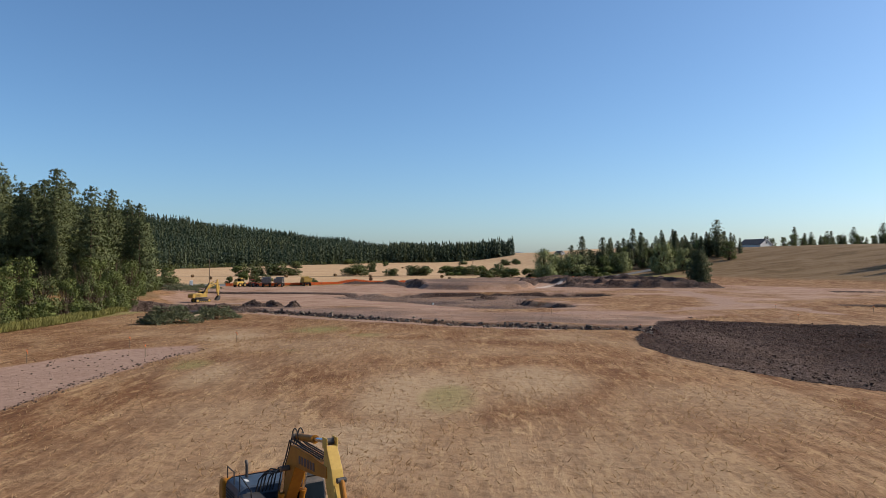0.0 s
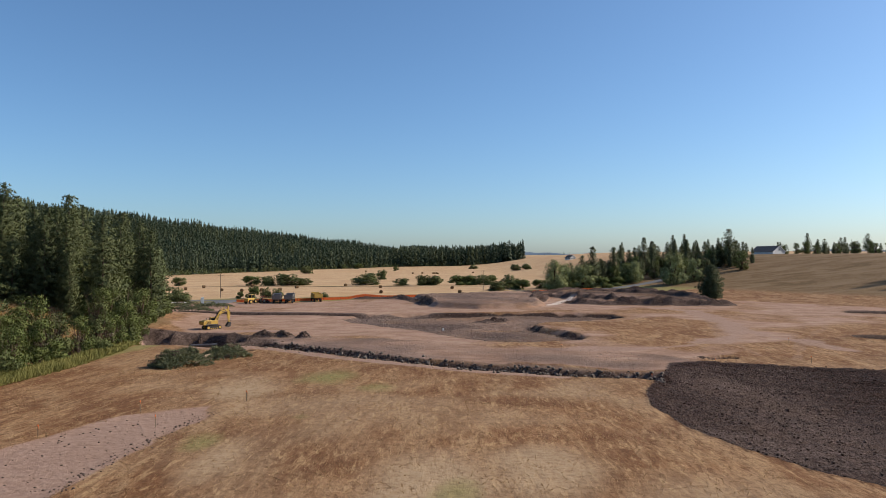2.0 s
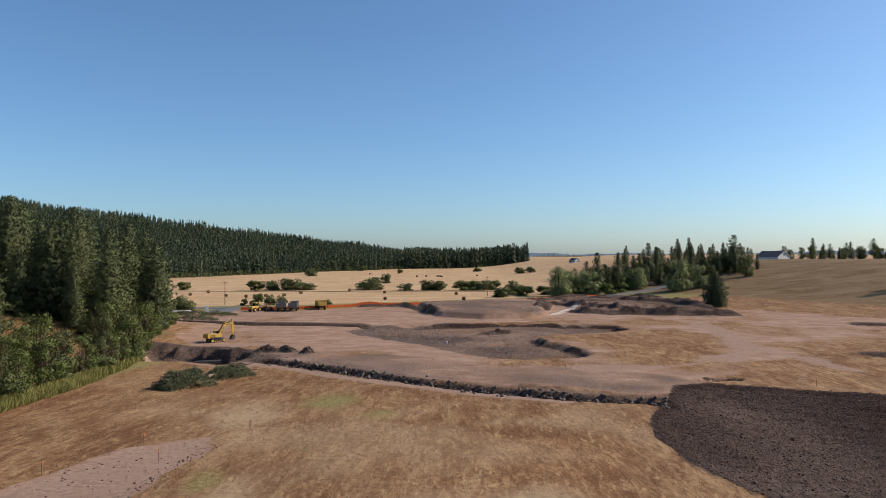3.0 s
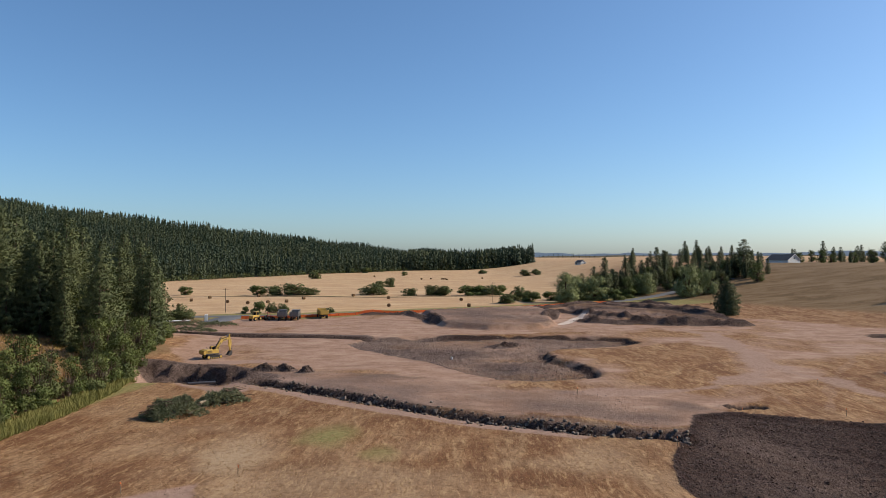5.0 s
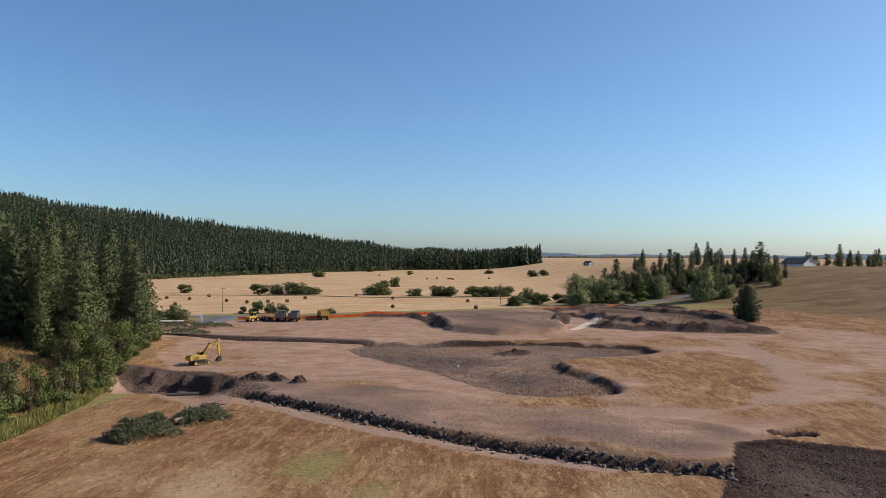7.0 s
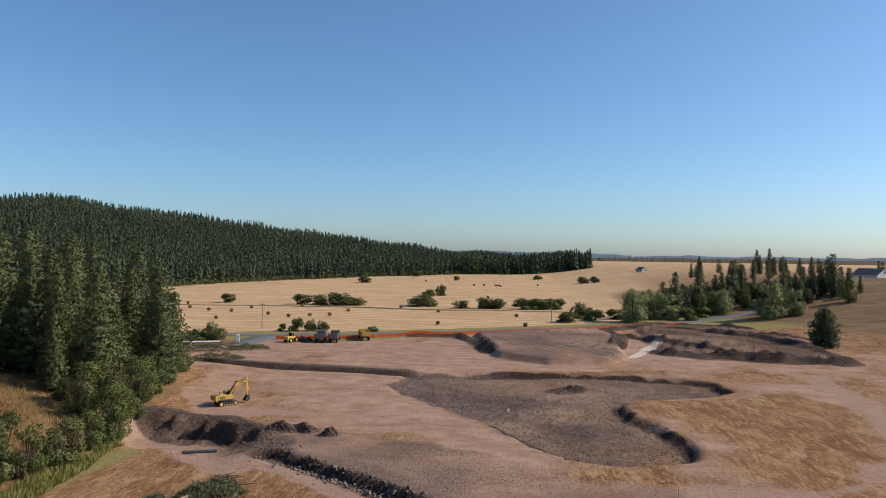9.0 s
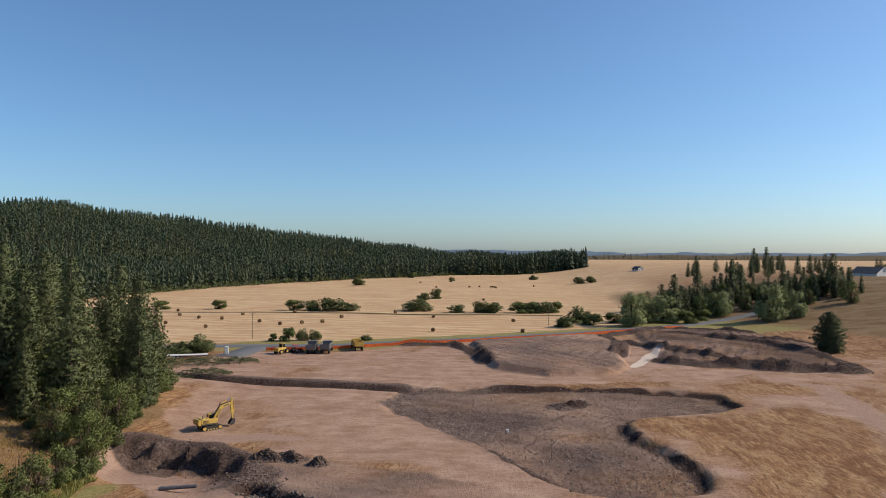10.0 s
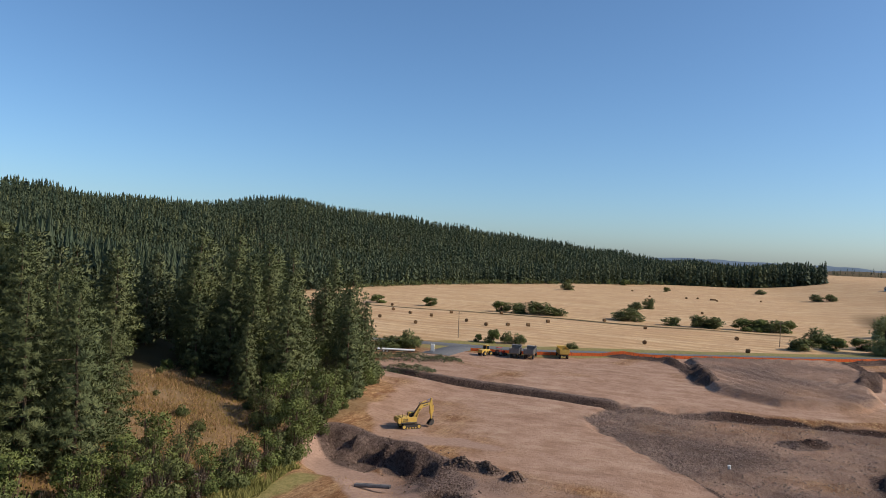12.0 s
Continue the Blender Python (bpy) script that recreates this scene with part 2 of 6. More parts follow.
BLACK = plain("black_rubber", (0.028, 0.026, 0.025), (0.055, 0.048, 0.042), 0.75, scale=6.0)
DARKSTEEL = plain("dark_steel", (0.075, 0.07, 0.066), (0.12, 0.10, 0.085), 0.5, 0.5)
CHROME = plain("cylinder_rod", (0.65, 0.65, 0.66), (0.5, 0.5, 0.5), 0.2, 1.0, bump=0.0)
GREYPAINT = plain("grey_paint", (0.20, 0.185, 0.17), (0.12, 0.108, 0.098), 0.5)
BLUEGREY = plain("hood_blue_grey", (0.060, 0.074, 0.095), (0.035, 0.043, 0.055), 0.35, scale=1.2, bump=0.03)
RED = plain("red_paint", (0.42, 0.055, 0.03), (0.30, 0.045, 0.03), 0.5)
ORANGE = leaf_material("orange_mesh", (0.86, 0.20, 0.06), (0.95, 0.28, 0.09), (0.92, 0.25, 0.08), 0.7)
WHITE = plain("white_paint", (0.74, 0.73, 0.70), (0.60, 0.58, 0.54), 0.55)
PIPE = plain("pipe_steel", (0.10, 0.095, 0.10), (0.06, 0.055, 0.058), 0.5, 0.3)
TIMBER = plain("weathered_timber", (0.22, 0.165, 0.115), (0.13, 0.10, 0.075), 0.9)
ROOF = plain("roof_shingles", (0.085, 0.085, 0.09), (0.055, 0.055, 0.058), 0.9, scale=1.0)
SIDING = plain("siding", (0.62, 0.60, 0.52), (0.54, 0.52, 0.45), 0.8, scale=0.8)
PALESIDING = plain("pale_siding", (0.62, 0.62, 0.60), (0.54, 0.54, 0.52), 0.8, scale=0.8)
# far hills: blue haze of distance mixed into the base colour
HAZE = plain("distant_hills_haze", (0.11, 0.150, 0.195), (0.09, 0.130, 0.175), 1.0, scale=0.004, bump=0.0)
ASPHALT = plain("asphalt", (0.115, 0.115, 0.12), (0.16, 0.155, 0.15), 0.9, scale=1.0)
GLASS = Nodes("dark_glass", 0.08).done((0.015, 0.02, 0.024))
FADED = Nodes("faded_lettering", 0.6).done((0.10, 0.08, 0.08))


# ---- the lie of the land ----
def step(a, b, v):
    t = np.clip((v - a) / (b - a), 0, 1)
    return t * t * (3 - 2 * t)


def wave(x, y, size, seed):
    """Smooth value noise between -1 and 1, lattice cells of the given size."""
    u, v = x / size + seed * 17.3, y / size - seed * 9.7
    i, j = np.floor(u), np.floor(v)
    f, g = u - i, v - j
    f, g = f * f * (3 - 2 * f), g * g * (3 - 2 * g)

    def cell(p, q):
        return np.modf(np.abs(np.sin(p * 127.1 + q * 311.7 + seed * 74.7) * 43758.5453))[0] * 2 - 1

    low = cell(i, j) * (1 - f) + cell(i + 1, j) * f
    high = cell(i, j + 1) * (1 - f) + cell(i + 1, j + 1) * f
    return low * (1 - g) + high * g


def edge(x, y, outline):
    """Distance to a closed outline: positive inside, negative outside."""
    x, y = np.asarray(x, float), np.asarray(y, float)
    best, inside = np.full(x.shape, 1e9), np.zeros(x.shape, bool)
    for (ax, ay), (bx, by) in zip(outline, outline[1:] + outline[:1]):
        dx, dy = bx - ax, by - ay
        k = np.clip(((x - ax) * dx + (y - ay) * dy) / (dx * dx + dy * dy + 1e-9), 0, 1)
        best = np.minimum(best, np.hypot(x - ax - k * dx, y - ay - k * dy))
        if dy:
            inside ^= ((ay > y) != (by > y)) & (x < ax + (y - ay) / dy * dx)
    return np.where(inside, best, -best)


def line(x, y, path):
    """Distance to an open path, and how far along it the nearest point lies, 0 to 1."""
    x, y = np.asarray(x, float), np.asarray(y, float)
    best, along = np.full(x.shape, 1e9), np.zeros(x.shape)
    total, gone = sum(math.dist(a, b) for a, b in zip(path, path[1:])), 0.0
    for a, b in zip(path, path[1:]):
        dx, dy = b[0] - a[0], b[1] - a[1]
        k = np.clip(((x - a[0]) * dx + (y - a[1]) * dy) / (dx * dx + dy * dy), 0, 1)
        far = np.hypot(x - a[0] - k * dx, y - a[1] - k * dy)
        along = np.where(far < best, (gone + k * math.dist(a, b)) / total, along)
        best, gone = np.minimum(best, far), gone + math.dist(a, b)
    return best, along


PIT = [(-29.5, 188), (-27.5, 202.5), (-18, 207), (-3, 210), (18.5, 211), (35.3, 209.5), (45, 204.5), (46.8, 191.7), (41, 186), (30.5, 181.8),
       (23, 178.5), (20.6, 174), (21, 164.5), (24.8, 154.5), (26.6, 144), (26, 137.5), (24, 133), (19.5, 131), (12.5, 129.8), (6, 131.5),
       (-0.4, 141), (-5.5, 151.5), (-14.2, 164.5), (-24.3, 177)]
PLOUGHED = [(28, 96), (22.3, 84.5), (20, 73.5), (20.4, 65), (22, 57), (25, 50), (31, 41), (44, 32), (70, 30), (86, 50), (84, 80), (61, 99), (48, 102.8),
            (38, 107), (31.5, 104.5)]
PLATFORM = [(-16, 286), (-8, 291), (18, 307), (31, 316), (35, 290), (31.5, 262), (31, 240), (25, 227), (8, 222), (-6, 232), (-9.5, 246), (-12, 262)]
TERRACE = [(46, 326), (62, 340), (88, 336), (104, 305), (97, 268), (90, 244), (74, 240), (58, 247), (42, 255), (44, 290)]
STRIP = [(-24.5, 72), (-22.5, 65.5), (-24.5, 54), (-25, 42), (-24, 22), (-36, 22), (-37, 42), (-34.5, 54), (-30.5, 66)]
TRENCH = [(-36, 129.5), (-18.1, 117.1), (-4.5, 106.2), (5.2, 100), (17.2, 94.2), (27, 91.8)]
CUT = [(-63, 150), (-57, 147), (-50, 147.5), (-44, 143), (-38, 136), (-35, 130)]
BENCH = [(-92, 213), (-58, 207.5), (-29, 204.5)]
HAUL = [(16.0, 120.0), (30.0, 119.0), (40.0, 124.0), (51.0, 135.0), (58.0, 145.0), (64.0, 164.0), (68.0, 189.0), (72.0, 215.0), (66.0, 223.0)]
HAUL_EAST = [(62.0, 155.0), (62.0, 143.0), (64.0, 135.0), (65.0, 127.0), (66.0, 119.0)]
LANE = [(-66, 146), (-58, 140), (-50, 137), (-41.5, 131.5), (-32, 124), (-22, 115.5), (-8, 105.5)]
VERGE = [(-41, 130.2), (-22, 114.3), (-8, 104), (4, 96.8), (14, 92)]
FENCE = [(-80, 261), (-62, 266.5), (-41.2, 279), (-16.6, 292), (19, 314), (43.1, 332), (72, 352)]
ROAD = [(-140, 262), (-108, 268), (-84, 272), (-62, 276), (-42, 287), (-17, 301), (19, 323), (46, 343), (92, 377), (132, 400), (152, 414)]
WOODS = [(-250, 300), (-290, 520), (-278, 640), (-242, 740), (-172, 850), (-75, 945), (40, 985), (98, 1000)]
CLEARING = [(-68, 119), (-80, 121), (-90, 127), (-99, 140), (-99, 151), (-90, 149), (-81, 139), (-68, 131)]
# heaps of dumped earth: x, y, height, reach
HEAPS = [(-39, 143.8, 0.8, 1.8), (-37, 143.4, 1.1, 1.9), (-35.2, 143.6, 0.8, 1.6), (-33.6, 143.0, 0.9, 1.6), (-29.8, 141.2, 1.1, 1.5), (45, 251, 1.0, 3.0), (68, 242.5, 1.2, 3.4), (88, 240.5, 1.0, 3.0), (12, 194.5, 1.3, 2.6), (9, 192, 0.8, 3.0)]
# small dug hollows: x, y, half sizes
HOLES = [(122, 207, 9, 7), (84, 137, 7, 6), (40.5, 109, 3.2, 2.2)]
# long berms: height, half width, path
BERMS = [(2.0, 3.4, [(-37, 281), (-28, 282.5), (-20, 280), (-14, 269), (-10.5, 256), (-8.5, 244)]),
         (2.0, 3.2, [(33, 305), (36, 290), (33, 272), (31, 262)]), (2.4, 3.0, [(40, 296), (46, 284), (52, 272), (60, 262)]),
         (2.2, 3.2, [(34, 318), (50, 331), (62, 342), (80, 340), (92, 326)]), (2.0, 3.2, [(72, 312), (84, 296), (92, 276), (94, 258), (93, 246)]),
         (2.1, 4.0, [(40, 256), (47, 250.5), (54, 247), (61, 249)]), (2.4, 4.4, [(61, 249), (67, 243.5), (74, 240.5), (80, 242)]),
         (2.1, 3.8, [(83, 242), (88, 239.5), (93, 243)]), (1.2, 2.4, [(60, 322), (78, 312), (96, 304), (106, 296)])]


def height(x, y):
    """The lie of the land in metres."""
    x, y = np.asarray(x, float), np.asarray(y, float)
    z = 0.3 + 0.7 * (1 - step(120, 200, y)) + 0.9 * (1 - step(50, 110, y)) + 0.25 * wave(x, y, 38, 1) * step(5, 60, y) + 0.10 * wave(x, y, 11, 2)
    # the hillside with the house, the rising stubble field, the drop behind its crest
    s = (x - 100) * 0.85 + (np.minimum(y, 430) - 277) * 0.5
    z = z + 18 * step(20, 190, s) * (1 - step(700, 1300, y)) * (1 - 0.3 * step(450, 800, x))
    z = z + 13 * step(620, 1450, y) + 8 * step(0, 140, x) * step(700, 1000, y) - 40 * step(1550, 2600, y)
    z = z + (38 + 16 * wave(x, y, 900, 5)) * step(3300, 3900, y) * (1 + 0.25 * wave(x, y, 260, 6))
    # the wooded bank beside the meadow
    z = z + (8.5 + 1.5 * wave(x, y, 24, 3)) * step(57, 104, -x) * (1 - step(160, 225, y)) * (1 - 0.55 * step(130, 260, -x))
    # the forested hill
    d = np.where(inside_woods(x, y), line(x, y, WOODS)[0], 0.0)
    crest = np.interp(np.degrees(np.arctan2(-x, np.maximum(y - 40, 1))), [0, 3, 5, 8, 11.6, 17.5, 22, 26, 31, 34, 36.5, 40, 43.3, 47, 51, 54.5, 62, 75], [0.0, 4.0, 3.6, 14.1, 26.0, 41.2, 49.3, 58.5, 69.4, 76.7, 75.2, 68.1, 61.8, 63.9, 67.4, 63.0, 64.8, 58.0])
    z = z + crest * step(0, 420, d) * (1 + 0.08 * wave(x, y, 240, 4) * step(60, 300, d)) * (1 - step(1700, 2600, y))
    near = (np.abs(x) < 170) & (y > 0) & (y < 420)
    zn, xn, yn = z[near], x[near], y[near]
    if zn.size:
        rough = wave(xn, yn, 3.1, 7) * 0.6 + wave(xn, yn, 1.3, 8) * 0.4
        ragged = 0.6 * wave(xn, yn, 5.5, 9) + 0.35 * wave(xn, yn, 1.9, 10)
        # dug pit, ploughed field, bare strip
        e = edge(xn, yn, PIT) + ragged * (0.5 + 1.4 * step(8, -6, xn))
        side = 1.25 - 0.55 * step(-6, -28, xn)
        zn = zn - side * step(-0.3, 2.2, e) + step(0.5, 3, e) * (0.42 * rough + 0.25 * wave(xn, yn, 9, 11) + 0.05 * np.sin(xn * 2.1 - yn * 1.2 + 3 * wave(xn, yn, 7, 19)))
        e = edge(xn, yn, PLOUGHED) + ragged * 0.5
        zn = zn - 0.55 * step(-0.2, 2.2, e) - 2.4 * step(2, 22, e + 1.5 * wave(xn, yn, 8, 18)) + step(0.2, 2, e) * (0.30 * rough + 0.12 * np.sin((xn * 0.55 + yn) * 2.2 + 1.5 * wave(xn, yn, 6, 20)))
        e = edge(xn, yn, STRIP) + ragged * 0.3
        zn = zn - 0.10 * step(-0.2, 0.6, e) + step(0, 0.6, e) * 0.05 * rough
        for hx, hy, long_, wide in HOLES:
            e = np.hypot((xn - hx) / long_, (yn - hy) / wide) + 0.12 * ragged
            zn = zn - 1.1 * step(1.0, 0.7, e) + 0.3 * step(1.35, 1.1, e) * step(0.95, 1.1, e)
        # raised platforms with furrowed tops
        for outline, rise in ((PLATFORM, 1.7), (TERRACE, 1.0)):
            e = edge(xn, yn, outline) + ragged * 1.1
            zn = zn + rise * step(-0.5, 3.0 if rise < 1.5 else 2.2, e) + step(1, 4, e) * (0.22 * np.sin(np.where(wave(xn, yn, 21, 16) > 0, xn * 1.2 + yn * 0.9, xn * 1.5 - yn * 0.5) + 3.0 * wave(xn, yn, 11, 12)) + 0.1 * rough)
        for high, wide, path in BERMS:
            d, along = line(xn, yn, path)
            d = d + 0.55 * wide * 0.5 * wave(xn, yn, 4.2, 13)
            zn = zn + high * (0.56 + 0.42 * wave(xn, yn, 5.0, 14)) * step(wide, 0.2 * wide, d) * np.minimum(1, 8 * np.minimum(along + 0.08, 1.08 - along))
        for hx, hy, high, reach in HEAPS:
            d = np.hypot(xn - hx, yn - hy) / reach + 0.45 * wave(xn, yn, 1.7, 15)
            zn = zn + high * step(1.0, 0.05, d) * (1 + 0.25 * rough)
        # rock trench, dug bank beside the machine, bench across the site
        d, along = line(xn, yn, TRENCH)
        zn = zn - 1.35 * step(2.3, 1.3, d + 0.35 * ragged) * step(1.02, 0.97, along) + 0.12 * step(4.5, 2.4, d) * rough
        d, along = line(xn, yn, CUT)
        over = yn - np.interp(xn, [p[0] for p in CUT], [p[1] for p in CUT])
        span = step(-68, -62, xn) * step(-38, -48, xn)
        dug = step(0.9, -0.9, over + ragged * 2.6) * step(-20, -8, over)
        hollow = step(0.05, 0.45, wave(xn, yn, 5.5, 17)) * step(2.6, 1.2, np.abs(over - 1.6))
        zn = zn - span * (2.7 * dug + 2.2 * hollow) + span * 0.6 * step(5, 1.0, np.abs(over)) * step(-1.0, 1.0, over + ragged) * (0.5 + rough)
        zn = zn + span * step(5.5, 2.5, np.abs(over + 1.0)) * (0.55 * wave(xn, yn, 2.6, 43) + 0.35 * wave(xn, yn, 1.4, 44) - 0.3)
        d, along = line(xn, yn, BENCH)
        back = yn - np.interp(xn, [p[0] for p in BENCH], [p[1] for p in BENCH])
        zn = zn - 1.5 * step(2.0, 0.5, back + 0.5 * ragged) * step(-6.5, 0.3, back) * step(7, 3, d) * step(-96, -90, xn)
        z = z.copy()
        z[near] = zn
    return z


def inside_woods(x, y):
    """West of the forest's edge."""
    ys = [p[1] for p in WOODS]
    return (x < np.interp(y, ys, [p[0] for p in WOODS])) & (y > 150) & (y < 2600)


# ---- shared builders ----
def mesh_of(name, verts, faces, material, smooth=False):
    """A mesh from arrays of places and of triangles or quads."""
    me = bpy.data.meshes.new(name)
    verts, faces = np.asarray(verts, np.float32), np.asarray(faces, np.int32)
    k = faces.shape[1]
    me.vertices.add(len(verts))
    me.vertices.foreach_set("co", verts.ravel())
    me.loops.add(faces.size)
    me.loops.foreach_set("vertex_index", faces.ravel())
    me.polygons.add(len(faces))
    me.polygons.foreach_set("loop_start", np.arange(0, faces.size, k, dtype=np.int32))
    if smooth:
        me.polygons.foreach_set("use_smooth", np.ones(len(faces), bool))
    me.update(calc_edges=True)
    me.materials.append(material)
    return me


def z_at(x, y):
    return float(height(np.array([x]), np.array([y]))[0])


def part(name, bm, material, parent, label=""):
    """Links a bmesh as one mesh object under a thing or a part."""
    me = bpy.data.meshes.new(name)
    bm.normal_update()
    bm.to_mesh(me)
    bm.free()
    me.materials.append(material)
    ob = new(name, me)
    ob.parent = parent
    return tagged(ob, label)


def box(bm, size, at, turn=None, bevel=0.0):
    m = Matrix.Translation(at) @ (turn or Matrix.Identity(4)) @ Matrix.Diagonal((*size, 1))
    made = bmesh.ops.create_cube(bm, size=1, matrix=m)["verts"]
    if bevel:
        edges = list({e for v in made for e in v.link_edges})
        bmesh.ops.bevel(bm, geom=edges, offset=bevel, segments=2, affect="EDGES", profile=0.5)
    return bm


def rod(bm, a, b, r, r2=None, sides=10):
    a, b = Vector(a), Vector(b)
    m = Matrix.Translation((a + b) / 2) @ (b - a).to_track_quat("Z", "Y").to_matrix().to_4x4()
    bmesh.ops.create_cone(bm, cap_ends=True, segments=sides, radius1=r, radius2=r if r2 is None else r2, depth=(b - a).length, matrix=m)
    return bm


def plate(bm, outline, y0, y1, bevel=0.0):
    """A slab with an outline in the xz plane, from y0 to y1."""
    low, top = [bm.verts.new((x, y0, z)) for x, z in outline], [bm.verts.new((x, y1, z)) for x, z in outline]
    faces = [bm.faces.new(low), bm.faces.new(top[::-1])]
    for i in range(len(outline)):
        j = (i + 1) % len(outline)
        faces.append(bm.faces.new((low[j], low[i], top[i], top[j])))
    bmesh.ops.recalc_face_normals(bm, faces=faces)
    if bevel:
        bmesh.ops.bevel(bm, geom=list({e for f in faces for e in f.edges}), offset=bevel, segments=2, affect="EDGES", profile=0.5)
    return bm


def pipe_along(bm, points, r, sides=7):
    for a, b in zip(points, points[1:]):
        rod(bm, a, b, r, sides=sides)
        bmesh.ops.create_icosphere(bm, subdivisions=1, radius=r, matrix=Matrix.Translation(b))
    return bm


def thing(name, label, category, at, turn=0.0, group=""):
    ob = new(name)
    ob.empty_display_size = 0.2
    ob.matrix_basis = pose(*at, 0, 0, turn)
    return tagged(ob, label, category, group)


BM = bmesh.new


# ---- ground ----
def spaced(stops):
    """Coordinates through the given (end, spacing) stretches."""
    out = [stops[0][0]]
    for (a, _), (b, gap) in zip(stops, stops[1:]):
        count = max(1, round((b - a) / gap))
        out += [a + (b - a) * (i + 1) / count for i in range(count)]
    return np.array(out)


gx = spaced([(-4600, 0), (-2000, 260), (-900, 90), (-420, 22), (-170, 6), (-98, 1.6), (-68, 1.0), (68, 0.7), (112, 1.0), (170, 2.2), (420, 10), (1000, 45), (2200, 150), (4600, 300)])
gy = spaced([(-900, 0), (-60, 60), (10, 4), (30, 1.2), (150, 0.7), (222, 0.8), (350, 1.15), (440, 3), (700, 8), (1600, 15), (3300, 90), (4000, 40), (4800, 200)])
GX, GY = np.meshgrid(gx, gy)
GZ = height(GX.ravel(), GY.ravel()).reshape(GX.shape)
index = np.arange(GX.size).reshape(GX.shape)
quads = np.stack([index[:-1, :-1], index[:-1, 1:], index[1:, 1:], index[1:, :-1]], -1).reshape(-1, 4)
land = mesh_of("ground", np.stack([GX, GY, GZ], -1).reshape(-1, 3), quads, LAND, True)
x, y = GX.ravel(), GY.ravel()


TRACKS = [[(52, 108), (64, 132), (82, 158), (98, 190), (100, 225), (94, 240)], [(48, 112), (52, 140), (62, 172), (66, 205), (50, 226), (30, 222)], [(96, 190), (118, 172), (142, 160), (170, 156)],
          [(28, 222), (0, 216), (-30, 222), (-52, 240), (-58, 256)], [(-56, 170), (-44, 184), (-40, 196), (-48, 222), (-40, 252)], [(-58, 160), (-40, 162), (-22, 152), (-8, 136), (10, 118), (34, 108)]]


def covers(x, y):
    """What lies on the ground: bare, clods, green, stubble; gravel, rust, straw, forest floor with the field's dark
    line.
    """
    rag = 2.2 * wave(x, y, 9, 21) + 1.2 * wave(x, y, 3, 22)
    one = np.ones_like(x)
    site = edge(x, y, [(-60, 148), (-44, 150), (-36, 131), (27, 94), (42, 110), (90, 165), (140, 150), (150, 215), (104, 272), (100, 305), (80, 345), (44, 328), (-18, 291), (-60, 262), (-92, 258), (-96, 212), (-72, 185)])
    bare = step(-2, 3, site + rag) * (0.60 + 0.24 * step(14, -10, x) + 0.35 * wave(x, y, 19, 23) + 0.22 * wave(x, y, 6, 31))
    spoil = edge(x, y, [(-62, 149), (-30, 148), (-16, 141), (6, 127), (30, 116), (40, 106), (30, 95), (6, 103), (-18, 120), (-36, 131), (-52, 140)])
    bare = np.maximum(bare, 0.95 * step(-1, 4, spoil + rag * 1.3))
    bare = np.maximum(bare, step(-0.4, 0.5, edge(x, y, STRIP) + 0.35 * rag) * 0.9)
    d, along = line(x, y, LANE)
    bare = np.maximum(bare, step(4.4, 3.0, d + 0.4 * rag) * step(0.75, 0.45, along))
    d, along = line(x, y, BENCH)
    bare = np.maximum(bare, 0.9 * step(14, 3, d + rag))
    bare = np.maximum(bare, 0.88 * step(-9, -2, edge(x, y, PLATFORM) + rag))
    bare = np.maximum(bare, 0.80 * step(9, 4, line(x, y, [(-30, 222), (-4, 219), (20, 219), (40, 226), (58, 236)])[0] + rag))
    knob = edge(x, y, [(21, 176), (46, 188), (60, 196), (66, 170), (52, 135), (38, 118), (29, 128), (29, 150)])
    bare = bare * (1 - 0.75 * step(-2, 6, knob + rag))
    clod = step(-0.2, 0.7, edge(x, y, PLOUGHED) + 0.3 * rag)
    clod = np.maximum(clod, step(-1.2, 2.2, edge(x, y, PIT) + 0.6 * rag) * np.maximum(0.59 + 0.18 * wave(x, y, 12, 24), step(4.5, 1.5, edge(x, y, PIT))))
    clod = np.maximum(clod, (0.50 + 0.12 * wave(x, y, 10, 35)) * step(-1, 1.5, edge(x, y, PLATFORM) + 0.4 * rag))
    clod = np.maximum(clod, (0.54 + 0.12 * wave(x, y, 10, 36)) * step(-1, 1.5, edge(x, y, TERRACE) + 0.4 * rag))
    d, along = line(x, y, TRENCH)
    clod = np.maximum(clod, step(2.6, 1.7, d + 0.25 * rag))
    clod = np.maximum(clod, 0.55 * step(9, 3, d + rag) * (y > np.interp(x, [p[0] for p in TRENCH], [p[1] for p in TRENCH])))
    clod = np.maximum(clod, (0.44 + 0.16 * wave(x, y, 7, 38)) * step(-1, 3, spoil + rag))
    d, along = line(x, y, CUT)
    clod = np.maximum(clod, 0.92 * step(5.0, 2.6, d + rag * 0.6))
    d, along = line(x, y, BENCH)
    clod = np.maximum(clod, 0.8 * step(6.0, 3.0, d + 0.4 * rag))
    for hx, hy, long_, wide in HOLES:
        clod = np.maximum(clod, step(1.15, 0.9, np.hypot((x - hx) / long_, (y - hy) / wide)))
    for high, wide, path in BERMS:
        clod = np.maximum(clod, step(wide * 1.15, wide * 0.7, line(x, y, path)[0]))
    for hx, hy, high, reach in HEAPS:
        clod = np.maximum(clod, step(reach * 1.5, reach * 0.9, np.hypot(x - hx, y - hy)))
    ramp_ = step(3.2, 1.8, line(x, y, [(32.5, 241), (38, 255), (46, 277)])[0] + 0.3 * rag)
    clod = clod * (1 - ramp_)
